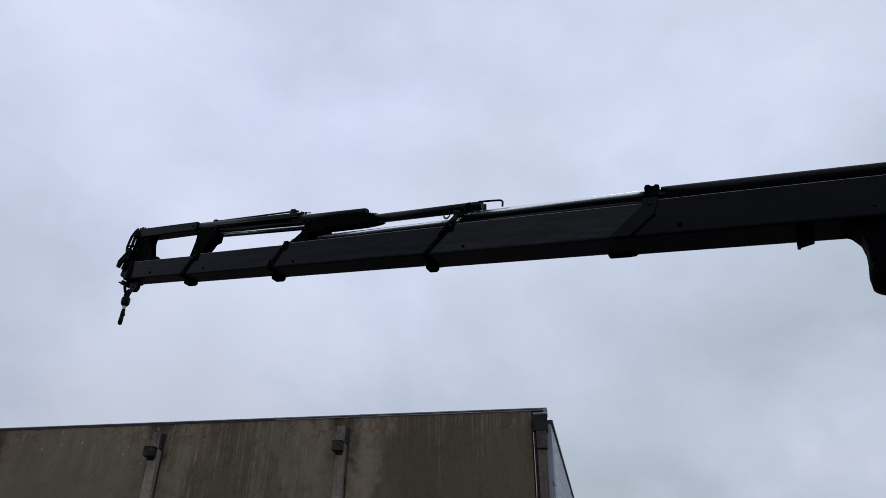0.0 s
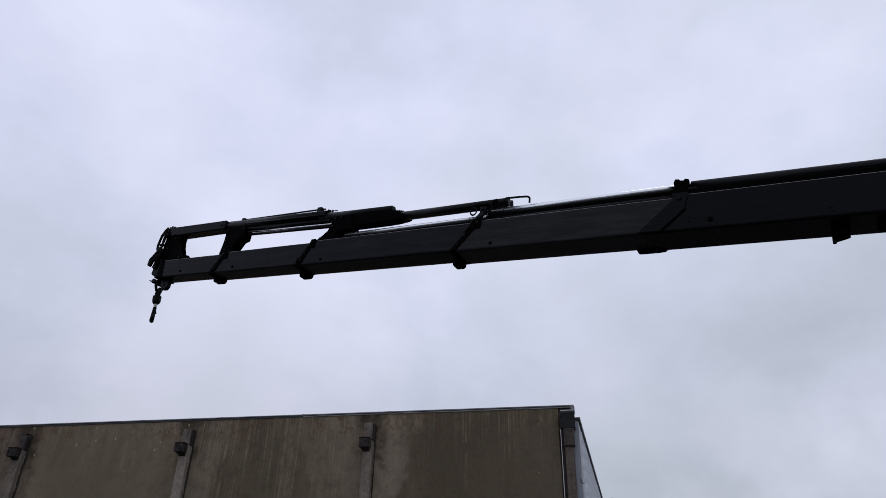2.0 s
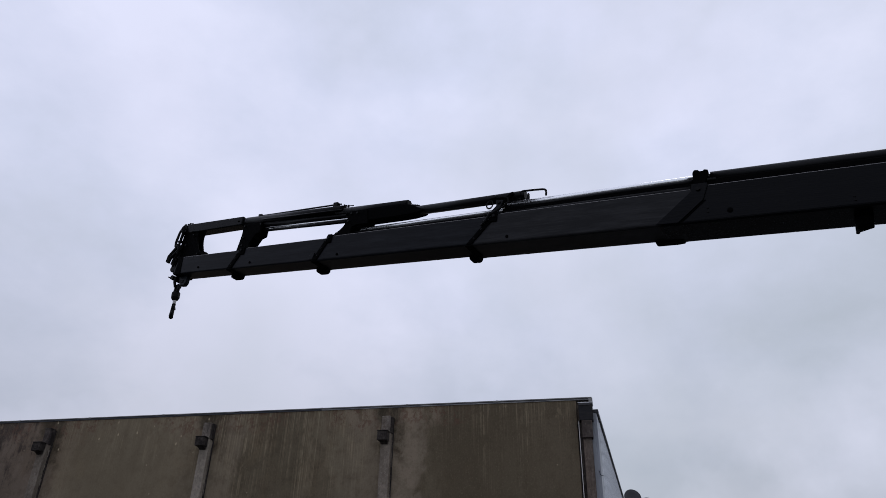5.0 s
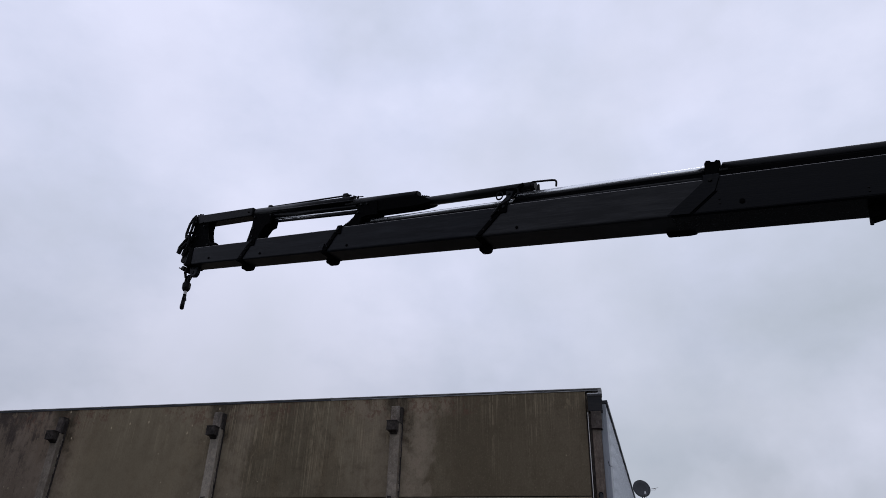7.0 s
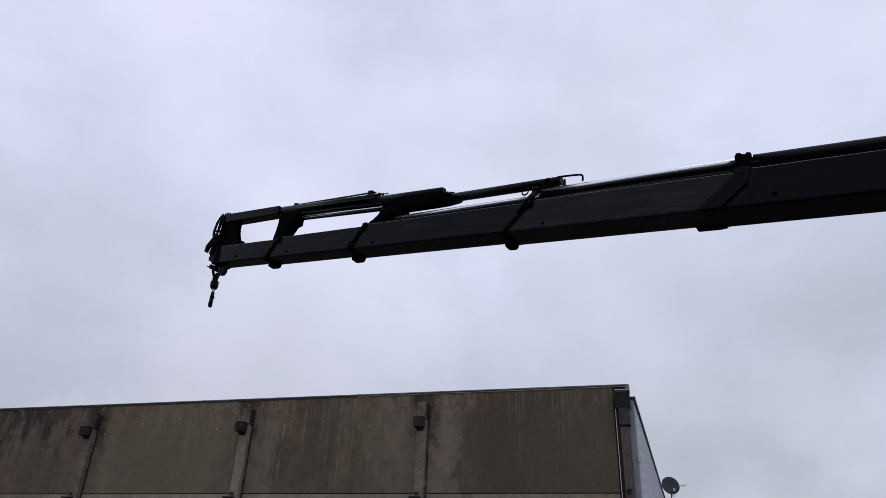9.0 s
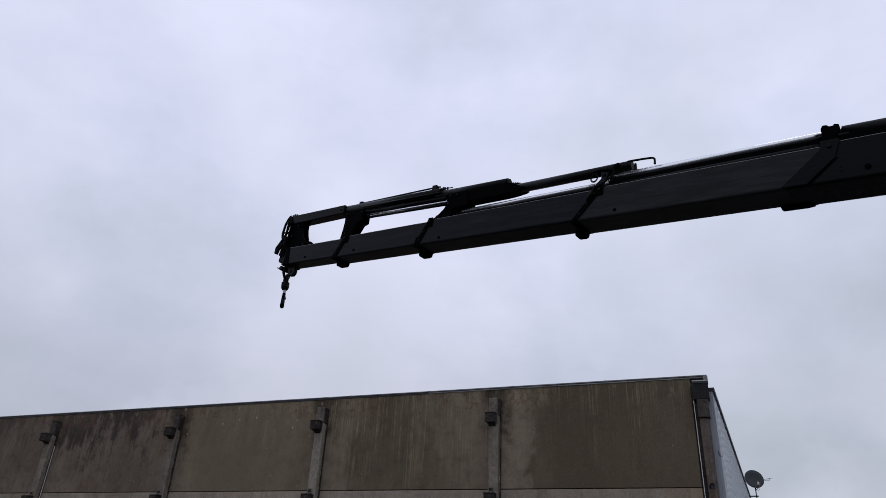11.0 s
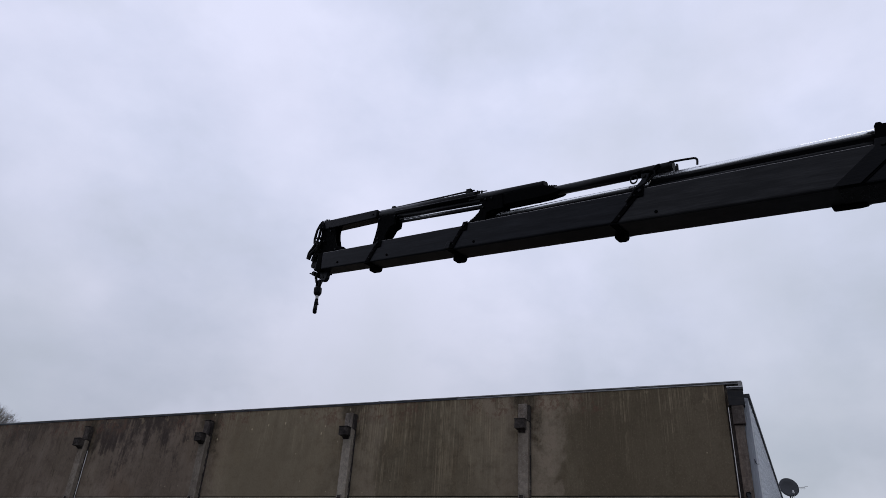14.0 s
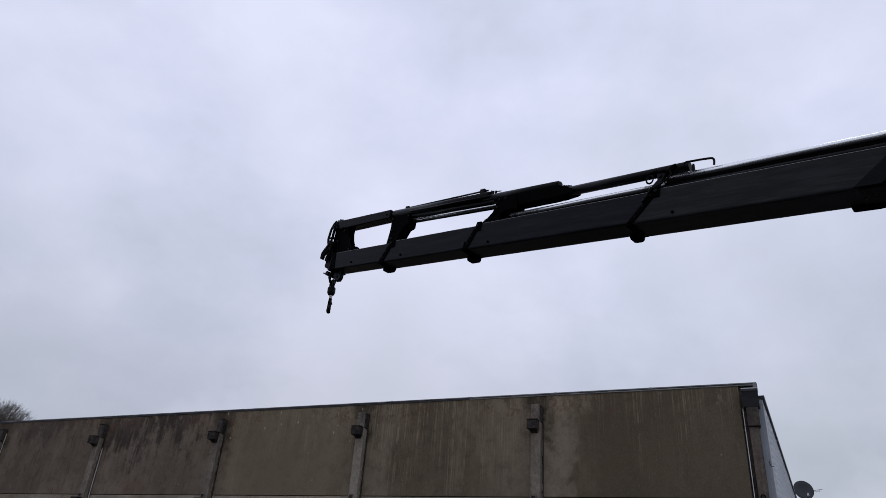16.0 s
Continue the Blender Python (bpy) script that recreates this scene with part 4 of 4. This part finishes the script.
part("hydraulic_pipe", tube([at(2.25, 0.592, 0.14), at(3.62, 0.635, 0.14)], 0.032, 12), GLOSS, c4, smooth=True)
part("guide_rod", tube([at(2.22, 0.549, 0.14), at(3.60, 0.589, 0.14)], 0.013, 10), CHROME, c4, "bright thin guide rod", smooth=True)
part("hydraulic_pipe", tube([at(2.20, 0.520, 0.15), at(3.60, 0.558, 0.15)], 0.018, 10), GLOSS, c4, smooth=True)
for u, w in ((2.36, 0.755), (2.33, 0.745), (2.29, 0.74)):
    part("hose_fitting", tube([at(u, w - 0.06), at(u - 0.004, w + 0.02)], 0.012, 6), IRON, c4)
part("hose_fitting", tube([at(2.38, 0.755), at(2.21, 0.745)], 0.007, 6), IRON, c4)
brk4 = [(3.97, 0.25), (3.955, 0.40), (3.95, 0.50), (3.968, 0.66), (3.64, 0.66), (3.63, 0.50), (3.70, 0.475), (3.765, 0.36), (3.75, 0.25)]
part("cylinder_bracket", prism(brk4, 0.085, 0.11, 0.006), DEEP, s4)
part("cylinder_bracket", prism(brk4, 0.21, 0.235, 0.006), DEEP, s4)
part("bracket_web", prism([(3.94, 0.40), (3.94, 0.66), (3.70, 0.66), (3.72, 0.44)], 0.11, 0.21), DEEP, s4)

for box, spots in ((s3, ((2.14, 0.58), (2.05, 0.58), (2.16, 0.48), (2.30, 0.33))), (s4, ((3.93, 0.62), (3.64, 0.62), (3.90, 0.45), (3.88, 0.33))), (s5, ((4.98, 0.66), (4.92, 0.60), (5.02, 0.45), (4.98, 0.20), (4.72, 0.29)))):
    for u, w in spots:
        part("bracket_bolt", tube([at(u, w, 0.07), at(u, w, 0.1)], 0.014, 6), IRON, box)
part("hydraulic_pipe", tube([at(2.30, 0.655, 0.085), at(3.66, 0.69, 0.085)], 0.012, 10), GLOSS, c4, smooth=True)

# boom tip: carriage, head, guide loops, lug
part("carriage", prism([(4.03, 0.665), (4.03, 0.792), (5.115, 0.797), (5.185, 0.785), (5.195, 0.755), (5.09, 0.655)], 0.09, 0.235, 0.012), FRESH, s5, "black box carriage over the last section")
for u in (4.100, 5.160):
    part("carriage_bolt", tube([at(u, 0.725, 0.078), at(u, 0.725, 0.092)], 0.012, 8), IRON, s5)
head = [(5.175, 0.760), (5.015, 0.760), (4.875, 0.678), (4.868, 0.590), (4.838, 0.50), (4.79, 0.41), (4.735, 0.345), (4.66, 0.335), (4.60, 0.325), (4.555, 0.30), (4.545, 0.245), (4.932, 0.229), (4.915, 0.028), (4.973, 0.000), (5.055, 0.028), (5.105, 0.092), (5.125, 0.276), (5.165, 0.460)]
part("head_plate", prism(head, 0.105, 0.13, 0.006), DEEP, s5)
part("head_plate", prism(head, 0.20, 0.225, 0.006), DEEP, s5)
part("head_web", prism([(5.115, 0.760), (4.891, 0.672), (4.915, 0.028), (5.015, 0.028), (5.085, 0.276)], 0.13, 0.20), DEEP, s5)
part("end_collar", prism([(4.90, -0.008), (5.02, -0.008), (5.02, 0.255), (4.95, 0.255)], 0.046, 0.273, 0.006), DEEP, s5)


def loop(points, v, r=0.013):
    pts = [at(u, w, v) for u, w in points]
    return tube(pts + pts[:2], r, 8)


for v in (0.080, 0.210):
    part("guide_loop", loop([(5.170, 0.785), (5.210, 0.745), (5.248, 0.665), (5.258, 0.520), (5.240, 0.455), (5.175, 0.455), (5.165, 0.620), (5.145, 0.720)], v, 0.018), IRON, s5)
    part("guide_loop", loop([(5.190, 0.442), (5.222, 0.396), (5.300, 0.300), (5.302, 0.226), (5.272, 0.212), (5.258, 0.277), (5.180, 0.341), (5.110, 0.396), (5.095, 0.442)], v, 0.025), IRON, s5)
    part("guide_loop", loop([(5.145, 0.368), (5.205, 0.304), (5.228, 0.196), (5.195, 0.178), (5.155, 0.258), (5.095, 0.331)], v + 0.03, 0.023), IRON, s5)
    part("guide_loop", loop([(5.095, 0.276), (5.155, 0.221), (5.150, 0.129), (5.080, 0.110), (5.060, 0.184)], v + 0.02, 0.02), IRON, s5)
    part("hose_clip", prism([(5.115, 0.50), (5.215, 0.51), (5.22, 0.535), (5.12, 0.53)], v - 0.02, v + 0.02, 0.005), IRON, s5)
    part("hose_clip", prism([(5.10, 0.66), (5.215, 0.68), (5.21, 0.705), (5.10, 0.69)], v - 0.02, v + 0.02, 0.005), IRON, s5)
for u, w in ((5.17, 0.80), (5.13, 0.81), (5.08, 0.80)):
    part("hose_fitting", tube([at(u, w - 0.03, 0.12), at(u + 0.006, w + 0.022, 0.12)], 0.014, 8), IRON, s5)
part("hose", tube([at(5.16, 0.46, 0.05), at(5.10, 0.40, 0.045), at(5.09, 0.30, 0.045), at(5.13, 0.22, 0.05), at(5.12, 0.12, 0.06)], 0.016, 8), RUBBER, s5)
part("tip_roller", tube([at(5.105, 0.092, 0.06), at(5.105, 0.092, 0.26)], 0.05, 14), IRON, s5)
part("tip_roller", tube([at(5.175, 0.740, 0.08), at(5.175, 0.740, 0.24)], 0.03, 12), IRON, s5)
part("hose", tube([at(5.155, 0.740, 0.06), at(5.135, 0.560, 0.05), at(5.115, 0.368, 0.05), at(5.095, 0.202, 0.06)], 0.014, 8), RUBBER, s5)
bm = prism([(4.84, 0.01), (4.83, -0.10), (4.86, -0.145), (4.93, -0.145), (4.97, -0.10), (5.02, 0.01)], 0.13, 0.19, 0.008)
part("hook_lug", bm, BLACK, s5)
part("lug_bush", tube([at(4.91, -0.085, 0.122), at(4.91, -0.085, 0.198)], 0.022, 12), IRON, s5)
part("tip_bar", tube([at(5.275, 0.02, 0.16), at(5.09, -0.045, 0.16)], 0.008, 8), IRON, s5)
part("pin_boss", tube([at(5.09, -0.03, 0.08), at(5.09, -0.03, 0.24)], 0.032, 12), IRON, s5)

# ---- lifting hook hanging from the tip ----
top = BOOM @ Vector(at(5.035, -0.04, 0.16))
hook = thing("lifting_hook", Matrix.Translation(top) @ pose(0, 0, 0, 0, -2, 58) @ Matrix.Scale(0.92, 4), "dark steel lifting hook on a shackle below the boom tip", "crane hook")
part("shackle", tube([(-0.045, 0, 0.03), (-0.055, 0, -0.05), (-0.036, 0, -0.12), (0.036, 0, -0.12), (0.055, 0, -0.05), (0.045, 0, 0.03), (-0.045, 0, 0.03)], 0.022, 10), IRON, hook)
part("link", tube([(0, -0.036, -0.10), (0, -0.05, -0.16), (0, -0.034, -0.22), (0, 0.034, -0.22), (0, 0.05, -0.16), (0, 0.036, -0.10), (0, -0.036, -0.10)], 0.024, 10), IRON, hook)
part("swivel", tube([(0, 0, -0.20), (0, 0, -0.215), (0, 0, -0.29), (0, 0, -0.315), (0, 0, -0.335)], [0.045, 0.06, 0.06, 0.05, 0.034], 14), IRON, hook)
part("shank", tube([(0, 0, -0.325), (0, 0, -0.385)], [0.027, 0.022], 12), STEEL, hook, "bright worn steel shank")
arc = [(0.0, 0.0, -0.39), (0.012, 0.04, -0.43), (0.015, 0.052, -0.50), (0.005, 0.04, -0.565), (-0.01, 0.0, -0.60), (-0.02, -0.04, -0.565), (-0.015, -0.05, -0.51)]
part("hook_body", tube(arc, [0.025, 0.027, 0.03, 0.032, 0.031, 0.025, 0.014], 12), IRON, hook, smooth=True)
part("safety_latch", tube([(0.0, 0.0, -0.41), (0.0, -0.04, -0.45), (0.0, -0.066, -0.50)], 0.011, 8), IRON, hook)
